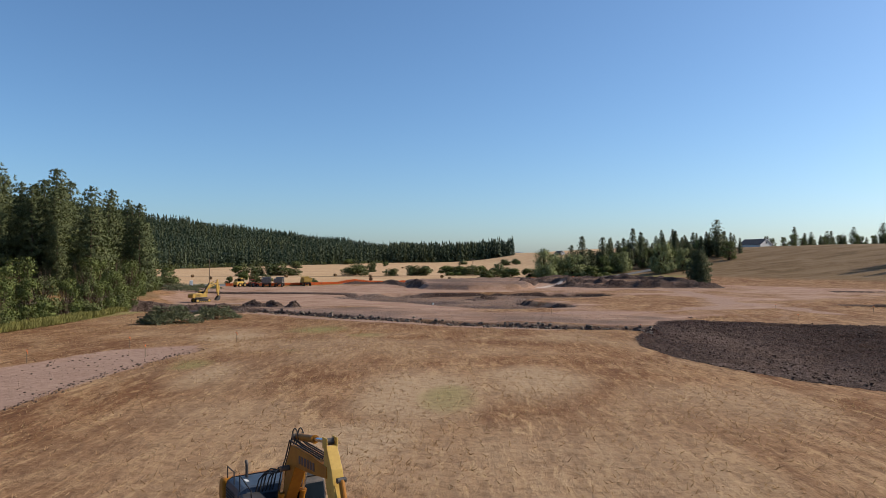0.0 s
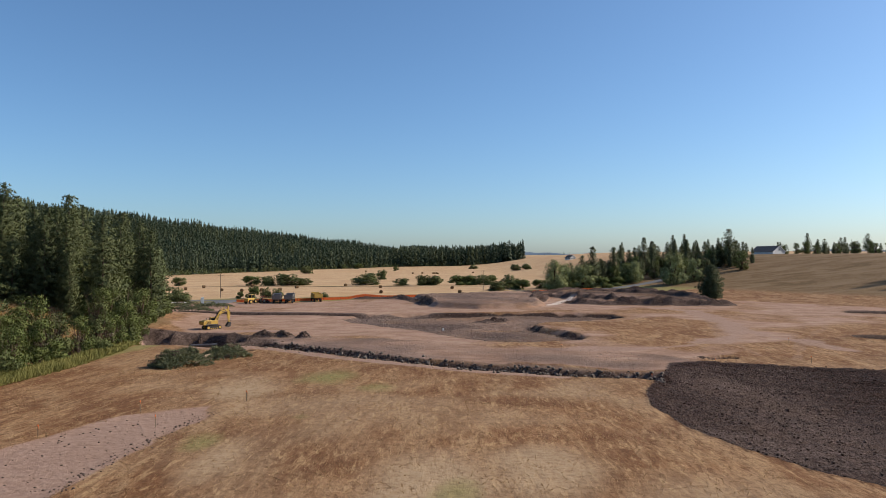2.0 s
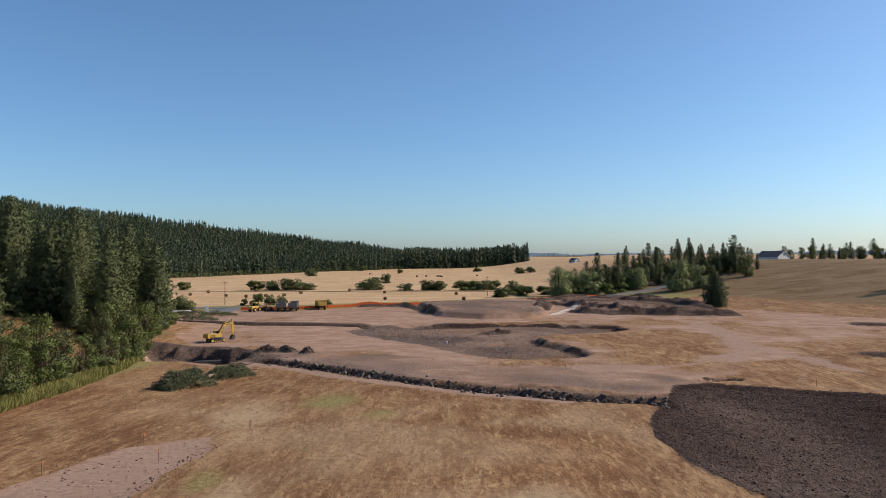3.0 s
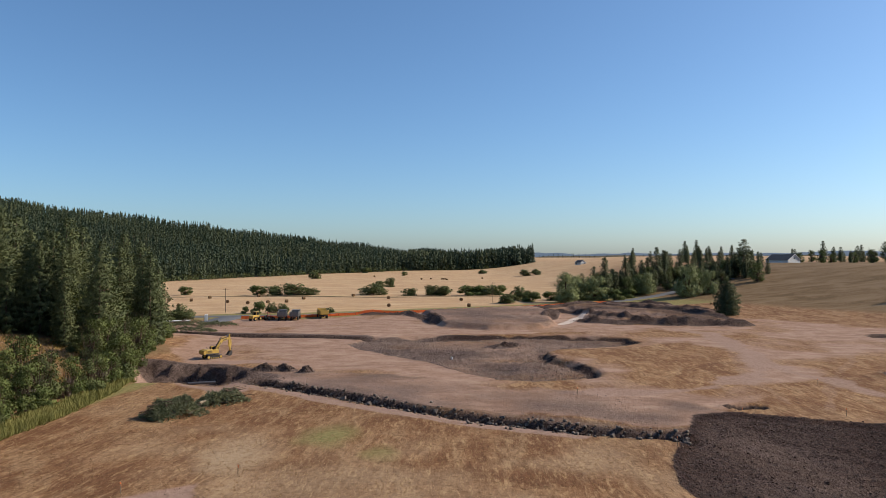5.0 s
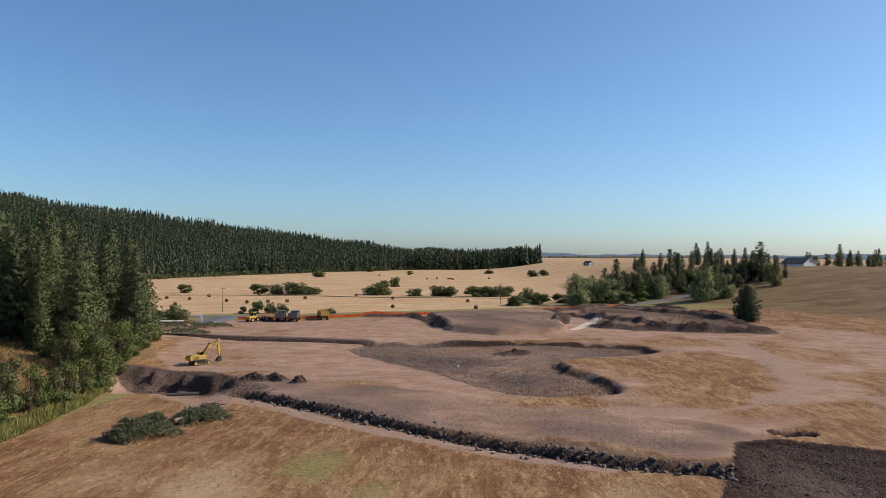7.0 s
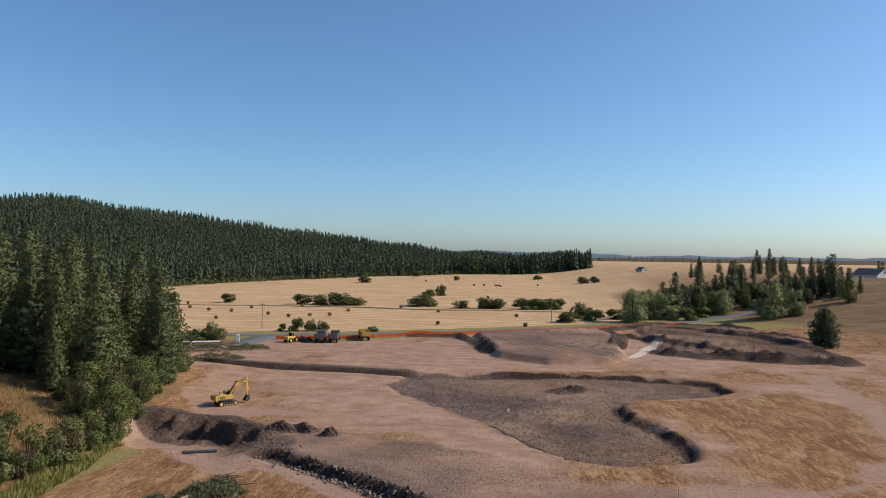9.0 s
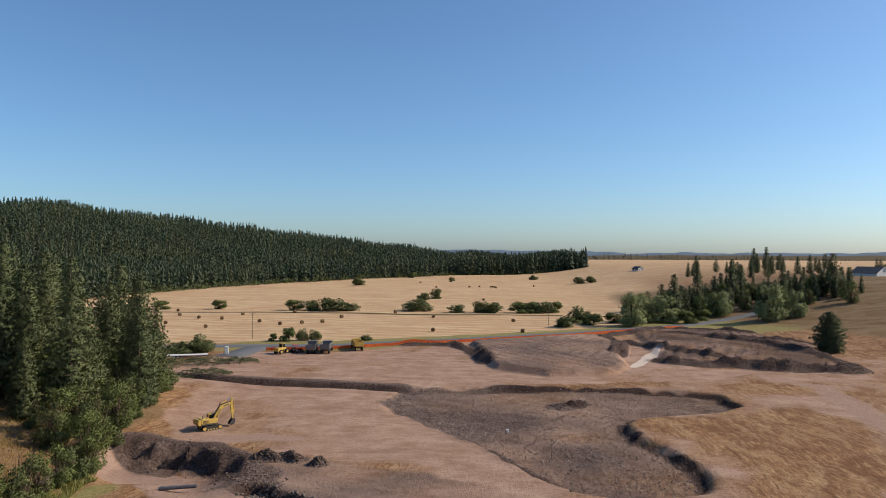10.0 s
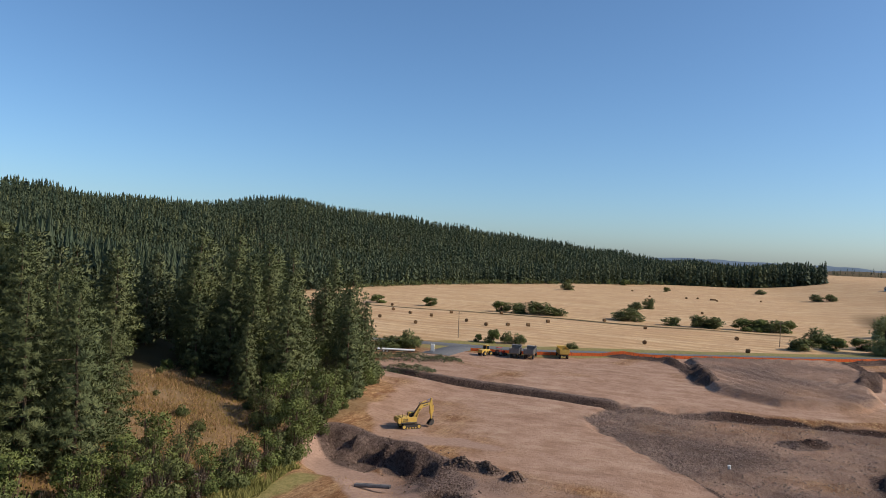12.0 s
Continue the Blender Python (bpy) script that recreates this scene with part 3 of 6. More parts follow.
    bare = np.maximum(bare, 0.0) * (1 - 0.35 * step(0.2, 0.7, wave(x, y, 14, 37)))
    green = 0.75 * step(3.6, 0.6, np.abs(-56 - x + 0.06 * (y - 110)) + 0.5 * rag) * step(50, 75, y) * step(138, 126, y)
    for px_, py_, rx, ry, much in ((-15.5, 91, 7, 13, 0.75), (-9, 84, 5, 7, 0.6), (-20, 56, 3.2, 7, 0.6), (0.3, 43, 2.6, 5.5, 0.55), (-14, 66, 2.5, 4, 0.5)):
        green = np.maximum(green, much * step(1.3, 0.2, np.hypot((x - px_) / rx, (y - py_) / ry) + 0.12 * rag))
    d, along = line(x, y, ROAD)
    green = np.maximum(green, 0.95 * step(15, 9, d + 0.5 * rag) * (y > 240) * step(-120, -80, x))
    green = np.maximum(green, 0.95 * step(14, 5, line(x, y, [(60, 362), (96, 346), (122, 352), (160, 392), (235, 490)])[0] + rag))
    green = np.maximum(green, 0.9 * step(36, 18, np.hypot((x - 105) * 0.55, (y - 385) * 0.9) + rag))
    lawn = step(16, 8, np.hypot(x - 222, (y - 515) * 0.7))
    green = np.maximum(green, 0.8 * lawn)
    north = y - np.interp(x, [p[0] for p in ROAD], [p[1] for p in ROAD])
    woods = inside_woods(x, y)
    stubble = step(6, 9, north) * (1 - step(95, 130, x) * step(900, 500, y)) * (1 - woods) * (y > 200) * step(-400, -250, x)
    far = step(1500, 1700, y)
    stubble = np.maximum(stubble, 0.6 * far)
    gravel = np.maximum(0.62 * step(4.6, 1.0, line(x, y, HAUL)[0] + rag), 0.62 * step(4.2, 1.0, line(x, y, HAUL_EAST)[0] + rag))
    gravel = np.maximum(gravel, 1.0 * step(2.6, 1.4, line(x, y, [(32.5, 241), (38, 255), (46, 277)])[0] + 0.3 * rag))
    gravel = np.maximum(gravel, 0.85 * step(3.2, 1.6, line(x, y, [(56, 247), (66, 262), (74, 272)])[0] + 0.3 * rag))
    gravel = np.maximum(gravel, 0.7 * step(4.0, 1.5, line(x, y, [(-50, 153), (-44, 156), (-38, 155)])[0] + 0.5 * rag))
    gravel = np.maximum(gravel, 0.75 * step(4.2, 2.4, line(x, y, LANE)[0] + 0.5 * rag) * step(0.8, 0.5, line(x, y, LANE)[1]))
    gravel = np.maximum(gravel, 0.62 * step(-0.4, 0.6, edge(x, y, STRIP) + 0.35 * rag))
    gravel = np.maximum(gravel, 0.80 * step(2.2, 0.9, line(x, y, VERGE)[0] + 0.25 * rag))
    gravel = np.maximum(gravel, 0.78 * step(5.0, 2.6, line(x, y, [(-64, 146.5), (-56.5, 139.5), (-48, 130.5), (-38, 121.5)])[0] + 0.5 * rag))
    for track in TRACKS:
        gravel = np.maximum(gravel, 0.42 * step(1.9, 0.6, line(x, y, track)[0] + 0.25 * rag))
    gravel = np.maximum(gravel, 0.62 * step(8, 2, line(x, y, [(-34, 134), (-20, 124), (-4, 112)])[0] + rag))
    hill = step(30, 60, (x - 100) * 0.85 + (np.minimum(y, 430) - 277) * 0.5) * step(700, 500, y)
    rust = 0.95 * step(58, 68, -x + 0.4 * rag) * step(185, 160, y) * (y > 40) * (0.62 + 0.4 * wave(x, y, 13, 25))
    clearing = step(-2, 2, edge(x, y, CLEARING) + rag)
    rust = np.maximum(rust, 0.95 * clearing)
    rust = np.maximum(rust, hill * (0.80 + 0.12 * wave(x, y, 40, 33)))
    straw = 0.55 * np.clip(0.9 * wave(x, y, 13, 26) + 0.5 * wave(x, y, 5, 27), 0, 1) * step(118, 90, y)
    for px_, py_, rx, ry in ((-1.5, 45, 4.6, 9), (6.6, 50, 4.4, 8), (-17, 52, 3.0, 8), (-24, 82, 5, 10), (-4, 33, 3, 5)):
        straw = np.maximum(straw, 0.9 * step(1.25, 0.3, np.hypot((x - px_) / rx, (y - py_) / ry) + 0.13 * rag))
    floor_ = np.where(woods, step(0, 10, line(x, y, WOODS)[0]), 0.0)
    floor_ = np.maximum(floor_, 0.92 * step(84, 92, -x + 0.4 * rag) * step(220, 190, y) * (y > 30) * (1 - clearing))
    floor_ = np.maximum(floor_, 0.9 * step(2300, 2700, y))
    # dark line across the stubble in front of the shrub row, in duff colour
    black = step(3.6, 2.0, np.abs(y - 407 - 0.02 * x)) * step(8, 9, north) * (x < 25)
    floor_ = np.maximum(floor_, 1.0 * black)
    return np.clip(np.stack([bare, clod, green, stubble], -1), 0, 1), np.clip(np.stack([gravel * one, rust, straw, floor_], -1), 0, 1)


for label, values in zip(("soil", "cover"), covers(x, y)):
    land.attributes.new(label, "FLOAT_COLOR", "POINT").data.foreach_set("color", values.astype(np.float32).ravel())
# dark moist soil and painted slope shade: the ploughed bowl, freshly cut rims, banks and berms
bowl = edge(x, y, PLOUGHED)
# bowl darkens eastwards: the shade of its east wall is painted in
damp_and_shade = step(-0.5, 0.8, bowl) * np.clip(0.56 + 0.25 * wave(x, y, 11, 39) + 0.45 * step(40, 62, x + 0.25 * (y - 70)) + 0.4 * step(2.5, 0.5, bowl), 0.25, 1)
# pit rim: fresh soil, with shade of the right inner slope painted in
damp_and_shade = np.maximum(damp_and_shade, 0.9 * step(3.2, 0.8, np.abs(edge(x, y, PIT) - 0.8)) * step(-12, 0, x))
damp_and_shade = np.maximum(damp_and_shade, 0.35 * step(0.0, 1.5, edge(x, y, PIT)) * np.clip(wave(x, y, 13, 40), 0, 1))
damp_and_shade = np.maximum(damp_and_shade, 0.50 * step(-1, 2, edge(x, y, TERRACE)))
damp_and_shade = np.maximum(damp_and_shade, 0.95 * step(1.0, 0.35, np.hypot((x - 11) / 5.0, (y - 194) / 4.0)))
damp_and_shade = np.maximum(damp_and_shade, (0.42 + 0.3 * wave(x, y, 3.5, 45)) * step(5.0, 2.5, line(x, y, CUT)[0]) * step(-36, -46, x))
damp_and_shade = np.maximum(damp_and_shade, 0.85 * step(2.6, 1.5, line(x, y, TRENCH)[0]))
damp_and_shade = np.maximum(damp_and_shade, 0.65 * step(3.0, 1.5, line(x, y, BENCH)[0]))
for high, wide, path in BERMS:
    damp_and_shade = np.maximum(damp_and_shade, (0.6 + 0.3 * wave(x, y, 4, 42)) * step(wide * 1.1, wide * 0.6, line(x, y, path)[0]))
for hx, hy, long_, wide in HOLES:
    damp_and_shade = np.maximum(damp_and_shade, 0.7 * step(1.1, 0.9, np.hypot((x - hx) / long_, (y - hy) / wide)))
land.attributes.new("wet_and_shade", "FLOAT", "POINT").data.foreach_set("value", np.clip(damp_and_shade, 0, 1).astype(np.float32))
ground = tagged(new("ground", land), "dry meadow, stubble field and dug bare earth of the building site", "ground", kind="structure")


# ---- asphalt road along the site ----
def ribbon(path, wide, lift, gap=3.0):
    """A strip that follows the ground along a path."""
    pts = []
    for a, b in zip(path, path[1:]):
        count = max(1, round(math.dist(a, b) / gap))
        pts += [(a[0] + (b[0] - a[0]) * i / count, a[1] + (b[1] - a[1]) * i / count) for i in range(count)]
    pts = np.array(pts + [path[-1]])
    way = np.gradient(pts, axis=0)
    way /= np.linalg.norm(way, axis=1)[:, None]
    side = np.stack([-way[:, 1], way[:, 0]], 1)
    rows = [pts + side * wide * k for k in (-0.56, -0.5, 0, 0.5, 0.56)]
    lifts = [-0.3, lift, lift + 0.06, lift, -0.3]
    mid = height(pts[:, 0], pts[:, 1])
    verts = np.stack([np.column_stack([r, np.maximum(mid, height(r[:, 0], r[:, 1])) + h]) for r, h in zip(rows, lifts)], 1).reshape(-1, 3)
    idx = np.arange(len(pts) * 5).reshape(-1, 5)
    return verts, np.stack([idx[:-1, :-1], idx[:-1, 1:], idx[1:, 1:], idx[1:, :-1]], -1).reshape(-1, 4)


# hazy hills on the horizon, the blue haze put into their colour
far_a = np.radians(np.linspace(-75, 75, 260))
crest_ = 62 + 14 * wave(far_a * 100, far_a * 0, 9, 51) + 10 * wave(far_a * 100, far_a * 0, 3.7, 52) + 4 * wave(far_a * 100, far_a * 0, 0.9, 53)
rows = [np.stack([r * np.sin(far_a), r * np.cos(far_a), z0 + crest_ * k], 1) for r, z0, k in ((4300, -120, 0.0), (4520, -40, 0.45), (4750, -18, 0.85), (5100, -10, 1.0))]
idx = np.arange(len(far_a) * 4).reshape(4, -1)
faces = np.stack([idx[:-1, :-1], idx[:-1, 1:], idx[1:, 1:], idx[1:, :-1]], -1).reshape(-1, 4)
tagged(new("backdrop", mesh_of("backdrop", np.concatenate(rows), faces, HAZE, True)), "wooded hills on the horizon with blue haze in their colour", "hills", kind="structure")
tagged(new("road", mesh_of("road", *ribbon(ROAD, 6.5, 0.12), ASPHALT, True)), "grey two-lane asphalt road beside the stubble field", "road", kind="structure")

tagged(new("driveway", mesh_of("driveway", *ribbon([(-86.5, 246.5), (-86, 257), (-85, 269)], 9.0, 0.10), ASPHALT, True)), "grey paved apron between the road and the site", "driveway", kind="structure")

# ---- trees ----
rng = np.random.default_rng(7)


def sprays(at, out, length, width, count, droop=0.0, spread=0.8):
    """Slim triangles that fan out from the given places; returns corner places."""
    n = len(at)
    at, out = np.repeat(at, count, 0), np.repeat(out, count, 0)
    if not isinstance(length, float):
        length, width = np.repeat(length, count)[:, None], np.repeat(width, count)[:, None]
    way = out + rng.normal(0, spread, (n * count, 3)) - (0, 0, droop)
    way /= np.linalg.norm(way, axis=1)[:, None] + 1e-9
    side = np.cross(way, rng.normal(0, 1, way.shape))
    side /= np.linalg.norm(side, axis=1)[:, None] + 1e-9
    size = rng.uniform(0.6, 1.25, (n * count, 1))
    tip = at + way * length * size
    a, b = at + side * width * size * 0.5 + way * length * 0.25, at - side * width * size * 0.5 + way * length * 0.2
    return np.stack([a, b, tip], 1).reshape(-1, 3)


def tris(corners):
    return corners, np.arange(len(corners)).reshape(-1, 3)


def crown_mesh(name, corners, out, material, soft=0.65):
    """A crown of loose triangles whose normals lean towards the given outward directions, one for each triangle."""
    tri = np.array(corners, np.float32).reshape(-1, 3, 3)
    flat = np.cross(tri[:, 1] - tri[:, 0], tri[:, 2] - tri[:, 0])
    out = out / (np.linalg.norm(out, axis=1)[:, None] + 1e-9)
    back = (flat * out).sum(1) < 0
    tri[back] = tri[back][:, ::-1]
    flat[back] *= -1
    flat /= np.linalg.norm(flat, axis=1)[:, None] + 1e-9
    lean = out * soft + flat * (1 - soft)
    lean /= np.linalg.norm(lean, axis=1)[:, None] + 1e-9
    me = mesh_of(name, *tris(tri.reshape(-1, 3)), material, True)
    me.attributes.new("custom_normal", "FLOAT_VECTOR", "POINT").data.foreach_set("vector", np.repeat(lean, 3, 0).astype(np.float32).ravel())
    return me


def trunk_mesh(name, tall, r, lean=0.02, limbs=()):
    bm = BM()
    knots = [Vector((lean * tall * math.sin(k * 1.3) * 0.4, lean * tall * math.cos(k * 1.7) * 0.4, tall * k / 5)) for k in range(6)]
    knots[0] = Vector((0, 0, -0.6))
    for k, (a, b) in enumerate(zip(knots, knots[1:])):
        rod(bm, a, b, r * (1 - 0.17 * k), r * (1 - 0.17 * (k + 1)) + 0.01, 8)
    for a, b, ra in limbs:
        rod(bm, a, b, ra, ra * 0.4, 3)
    me = bpy.data.meshes.new(name)
    bm.to_mesh(me)
    bm.free()
    me.materials.append(BARK)
    return me


def conifer(tall, reach, bare=0.06, open_=0.0, boughs=8, needles=11, taper=0.65, bushy=1.0, fine=1.0, material=None):
    """Meshes of a pine: trunk, and a crown of upturned needle tufts towards the ends of its boughs."""
    at, out, limbs = [], [], []
    z = bare * tall
    while z < tall * 0.97:
        k = (z / tall - bare) / (1 - bare)
        r = reach * min(1.0, 0.62 + 1.5 * k) * (1 - k) ** taper * rng.uniform(0.86, 1.1) + 0.15
        count = max(4, round(boughs * (0.5 + 0.5 * r / reach)))
        for a in rng.uniform(0, 2 * math.pi) + np.arange(count) * 2 * math.pi / count + rng.normal(0, 0.22, count):
            if rng.uniform() < open_:
                continue
            rr, rise = r * rng.uniform(0.66, 1.12), rng.uniform(0.0, 0.42) * (0.5 + 0.5 * k)
            d = np.array([math.cos(a), math.sin(a), 0])
            for s in np.linspace(0.30, 1.0, max(2, round(1.0 + 0.85 * rr / bushy))):
                at.append(d * rr * s + rng.normal(0, 0.16, 3) * bushy + (0, 0, z + rise * rr * s - 0.05 * rr * (1 - s)))
                out.append(d * 0.62 + (0, 0, 0.62))
            if k < 0.7:
                limbs.append(((0, 0, z), tuple(d * rr * 0.8 + (0, 0, z + rise * rr * 0.8 - 0.06 * rr)), 0.05 + 0.05 * (1 - k)))
        z += tall * rng.uniform(0.026, 0.040)
    at += [np.array((0, 0, tall * (0.93 + 0.01 * k))) for k in range(5)]
    out += [np.array((0, 0, 1.0))] * 5
    at = np.array(at)
    small = (0.72 + 0.28 * np.clip(1.3 * (1 - at[:, 2] / tall), 0, 1)) * bushy
    corners = sprays(at, np.array(out), 0.95 * small, 0.36 * small * fine, needles, 0.0, 0.62)
    hub = np.repeat(at - (0, 0, 0.35) * small[:, None] - at * (0.10, 0.10, 0), needles, 0)
    mid = corners.reshape(-1, 3, 3).mean(1)
    away = mid - hub
    away /= np.linalg.norm(away, axis=1)[:, None] + 1e-9
    away = away * 0.9 + mid * (1, 1, 0) / (np.linalg.norm(mid[:, :2], axis=1)[:, None] + 0.5) + (0, 0, 0.1)
    return trunk_mesh("trunk", tall * 0.95, 0.010 * tall + 0.05, 0.012, limbs[::7]), crown_mesh("crown", corners, away, material or NEEDLES, 0.72)


def broadleaf(tall, reach, material, leaves=2600, leaf=0.34, low=0.15, twigs=0):
    """Meshes of a leafy tree or shrub: stems that fork, and clumps of leaves round their ends."""
    lobes, limbs = [], []
    for i in range(max(14, round(6.5 * reach))):
        a, k = rng.uniform(0, 2 * math.pi), rng.uniform(low, 1.0)
        r = reach * math.sqrt(max(0.0, 1 - (2 * k - 0.85) ** 2 / 1.6)) * rng.uniform(0.35, 0.85)
        c = np.array([r * math.cos(a), r * math.sin(a), tall * (0.02 + 0.86 * k)])
        lobes.append((c, reach * rng.uniform(0.24, 0.44)))
        limbs.append(((0, 0, tall * 0.12 * rng.uniform(0, 2)), tuple(c), 0.03 + 0.012 * tall))
    sizes = np.array([s for _, s in lobes]) ** 2
    counts = np.maximum(12, (leaves * sizes / sizes.sum()).astype(int))
    at, out = [], []
    for (c, s), n in zip(lobes, counts):
        d = rng.normal(0, 1, (n, 3))
        d /= np.linalg.norm(d, axis=1)[:, None]
        at.append(c + d * s * rng.uniform(0.55, 1.12, (n, 1)) * (1, 1, 0.85))
        out.append(d * 0.5 + (0, 0, 0.25))
    at, out = np.concatenate(at), np.concatenate(out)
    out, at = out[at[:, 2] > 0.05], at[at[:, 2] > 0.05]
    corners = sprays(at, out, leaf * 1.5, leaf * 1.0, 2, 0.1, 0.9)
    away = np.repeat(out - (0, 0, 0.1) + at * (1, 1, 0) * 0.25 / reach, 2, 0)
    for i in range(twigs):
        a, s = rng.uniform(0, 2 * math.pi), rng.uniform(0.2, 1.0)
        limbs.append(((reach * 0.2 * math.cos(a), reach * 0.2 * math.sin(a), 0), (reach * s * math.cos(a), reach * s * math.sin(a), tall * rng.uniform(0.5, 1.05)), 0.035))
    return trunk_mesh("trunk", tall * 0.6, 0.012 * tall + 0.04, 0.05, limbs), crown_mesh("crown", corners, away, material)


def tree(kind, meshes, label, category, at, scale=1.0, turn=0.0, group="", sink=0.0):
    ob = thing(kind, label, category, (at[0], at[1], z_at(at[0], at[1]) - sink), turn, group)
    ob.scale = (scale, scale, scale) if isinstance(scale, (int, float)) else scale
    for name, me in zip(("trunk", "crown"), meshes):
        p = new(name, me)
        p.parent = ob
    return ob


PINES = [conifer(22, 5.3, 0.03, 0.0, 10, 13, 0.60, 0.92, 0.78), conifer(22, 4.6, 0.03, 0.02, 10, 13, 0.64, 0.92, 0.78), conifer(22, 5.7, 0.04, 0.04, 10, 13, 0.54, 0.92, 0.78), conifer(22, 5.0, 0.07, 0.10, 10, 13, 0.57, 0.92, 0.78)]
NEAR_PINES = [conifer(22, 5.3, 0.03, 0.0, 11, 22, 0.60, 0.80, 0.46), conifer(22, 5.8, 0.04, 0.03, 11, 22, 0.55, 0.80, 0.46)]
FIRS = [conifer(20, 4.6, 0.04, 0.03, 7, 6, 0.8, 1.35, 1.1, GROVEGREEN), conifer(20, 5.2, 0.06, 0.08, 7, 6, 0.66, 1.35, 1.1, GROVEGREEN), conifer(20, 5.0, 0.16, 0.18, 7, 6, 0.55, 1.35, 1.1, GROVEGREEN), conifer(20, 4.0, 0.03, 0.0, 7, 6, 0.9, 1.3, 1.1, GROVEGREEN)]
ALDERS = [broadleaf(8, 2.9, LEAVES, 1900, 0.23, 0.0, 6), broadleaf(8, 3.3, LEAVES, 2000, 0.23, 0.0, 16), broadleaf(8, 2.6, HEDGE, 1700, 0.23, 0.0, 30)]
SHRUBS = [broadleaf(4, 2.6, HEDGE, 1300, 0.30, 0.0), broadleaf(4, 3.2, HEDGE, 1400, 0.30, 0.0), broadleaf(4, 2.2, LEAVES, 1200, 0.28, 0.0)]
WILLOWS = [broadleaf(14, 7.0, WILLOW, 3200, 0.50, 0.05), broadleaf(14, 6.0, WILLOW, 2800, 0.50, 0.05)]
BARETWIGS = [broadleaf(4, 1.8, DEADTWIG, 60, 0.15, twigs=46)]

PINE_LABEL = "dark green ponderosa pine in the wood beside the meadow"
# tall pines at the wood's edge: x, y, height
for px_, py_, tall in [(-76, 153, 23), (-71.5, 167, 21.5), (-75, 171, 20), (-79, 161, 18), (-78, 104, 23), (-83, 112, 22), (-79, 117, 17), (-85, 155, 20), (-83, 181, 18), (-94.5, 151, 15), (-74.5, 108, 23.5), (-106.8, 143.5, 21), (-100, 156, 18.5), (-89, 165, 20), (-95, 124, 17), (-80, 147, 14),
                       (-84, 90, 22), (-122, 197, 31), (-98, 118, 23), (-74, 94, 20), (-90, 160, 22), (-84, 178, 21), (-77, 184, 18), (-95, 176, 23), (-88, 104, 22), (-72, 82, 21)]:
    i = int(rng.integers(0, 4))
    tree("pine_tree", NEAR_PINES[i % 2] if py_ < 125 else PINES[i], PINE_LABEL, "pine tree", (px_, py_), tall / 22, rng.uniform(0, 360), "trees of the wood", 0.3)
for gx_ in np.arange(-205, -84, 10.5):
    for gy_ in np.arange(62, 250, 10.5):
        tx, ty = gx_ + rng.uniform(-3.6, 3.6), gy_ + rng.uniform(-3.6, 3.6)
        if tx < -145 or (ty > 205 and tx > -118) or (tx < -150 and ty < 90):
            continue
        if edge(np.array([tx]), np.array([ty]), CLEARING)[0] > -3:
            continue
        if 186 < ty < 230 and -120 < tx < -100:
            continue
        tree("pine_tree", PINES[int(rng.integers(0, 4))] if tx > -106 else FIRS[int(rng.integers(0, 4))], PINE_LABEL, "pine tree", (tx, ty), rng.uniform(0.72, 1.18), rng.uniform(0, 360), "trees of the wood", 0.3)
# leafy trees and shrubs along the edge
for ty in np.arange(66, 188, 4.3):
    shift = 0.0 if ty < 125 else (ty - 125) * 0.29
    for row, off in enumerate((0.0, 6.0, 12.5)):
        if row == 2 and 100 < ty < 150 or row == 1 and 118 < ty < 134 or rng.uniform() < (0.05, 0.15, 0.4)[row]:
            continue
        i = int(rng.integers(0, 3))
        tree("leafy_tree", ALDERS[i], "leafy green alder with grey stems at the wood's edge", "tree", (-60.5 - off - shift + rng.uniform(-1.2, 1.2), ty + rng.uniform(-1.5, 1.5)),
             rng.uniform(0.6, 1.1) + 0.15 * row, rng.uniform(0, 360), "leafy trees at the wood's edge", 0.2)
    if rng.uniform() < 0.55:
        tree("shrub", SHRUBS[int(rng.integers(0, 3))], "low green shrub at the foot of the wood", "shrub", (-58.6 - shift + rng.uniform(-1, 0.8), ty + rng.uniform(-1.5, 1.5)),
             rng.uniform(0.45, 0.8), rng.uniform(0, 360), "shrubs at the wood's edge", 0.1)
    if rng.uniform() < 0.65:
        tree("bare_shrub", BARETWIGS[0], "grey leafless shrub with upright twigs", "shrub", (-61 - shift + rng.uniform(-3, 1.5), ty), rng.uniform(0.7, 1.2), rng.uniform(0, 360), "bare shrubs in the wood")
for i in range(44):
    tree("shrub", SHRUBS[int(rng.integers(0, 3))], "rusty green shrub on the wooded bank", "shrub", (rng.uniform(-100, -68), rng.uniform(96, 154)), rng.uniform(0.22, 0.6), rng.uniform(0, 360), "shrubs on the bank", 0.1)
for bx, by, s in [(-76, 183, 0.9), (-78, 190, 0.9), (-81, 197, 0.7), (-85, 203, 0.6), (-89, 208, 0.5)]:
    tree("shrub", SHRUBS[1], "grey-green shrub beside the bare earth", "shrub", (bx, by), s, rng.uniform(0, 360), "shrubs at the wood's edge", 0.1)

for bx, by, tall in [(195, 300, 18), (201, 307, 16), (198, 288, 17), (205, 276, 19), (200, 262, 14)]:
    tree("pine_tree", FIRS[1], "dark conifer at the upper edge of the slope", "pine tree", (bx, by), tall / 20, rng.uniform(0, 360), "conifers on the slope", 0.2)

# the single pine on the site
tree("pine_tree", conifer(13.5, 5.4, 0.03, 0, 13, 12, 0.5, 0.9, 0.9, GROVEGREEN), "lone bushy dark pine standing on the site's edge", "pine tree", (101, 280), 1.0, 40, sink=0.3)

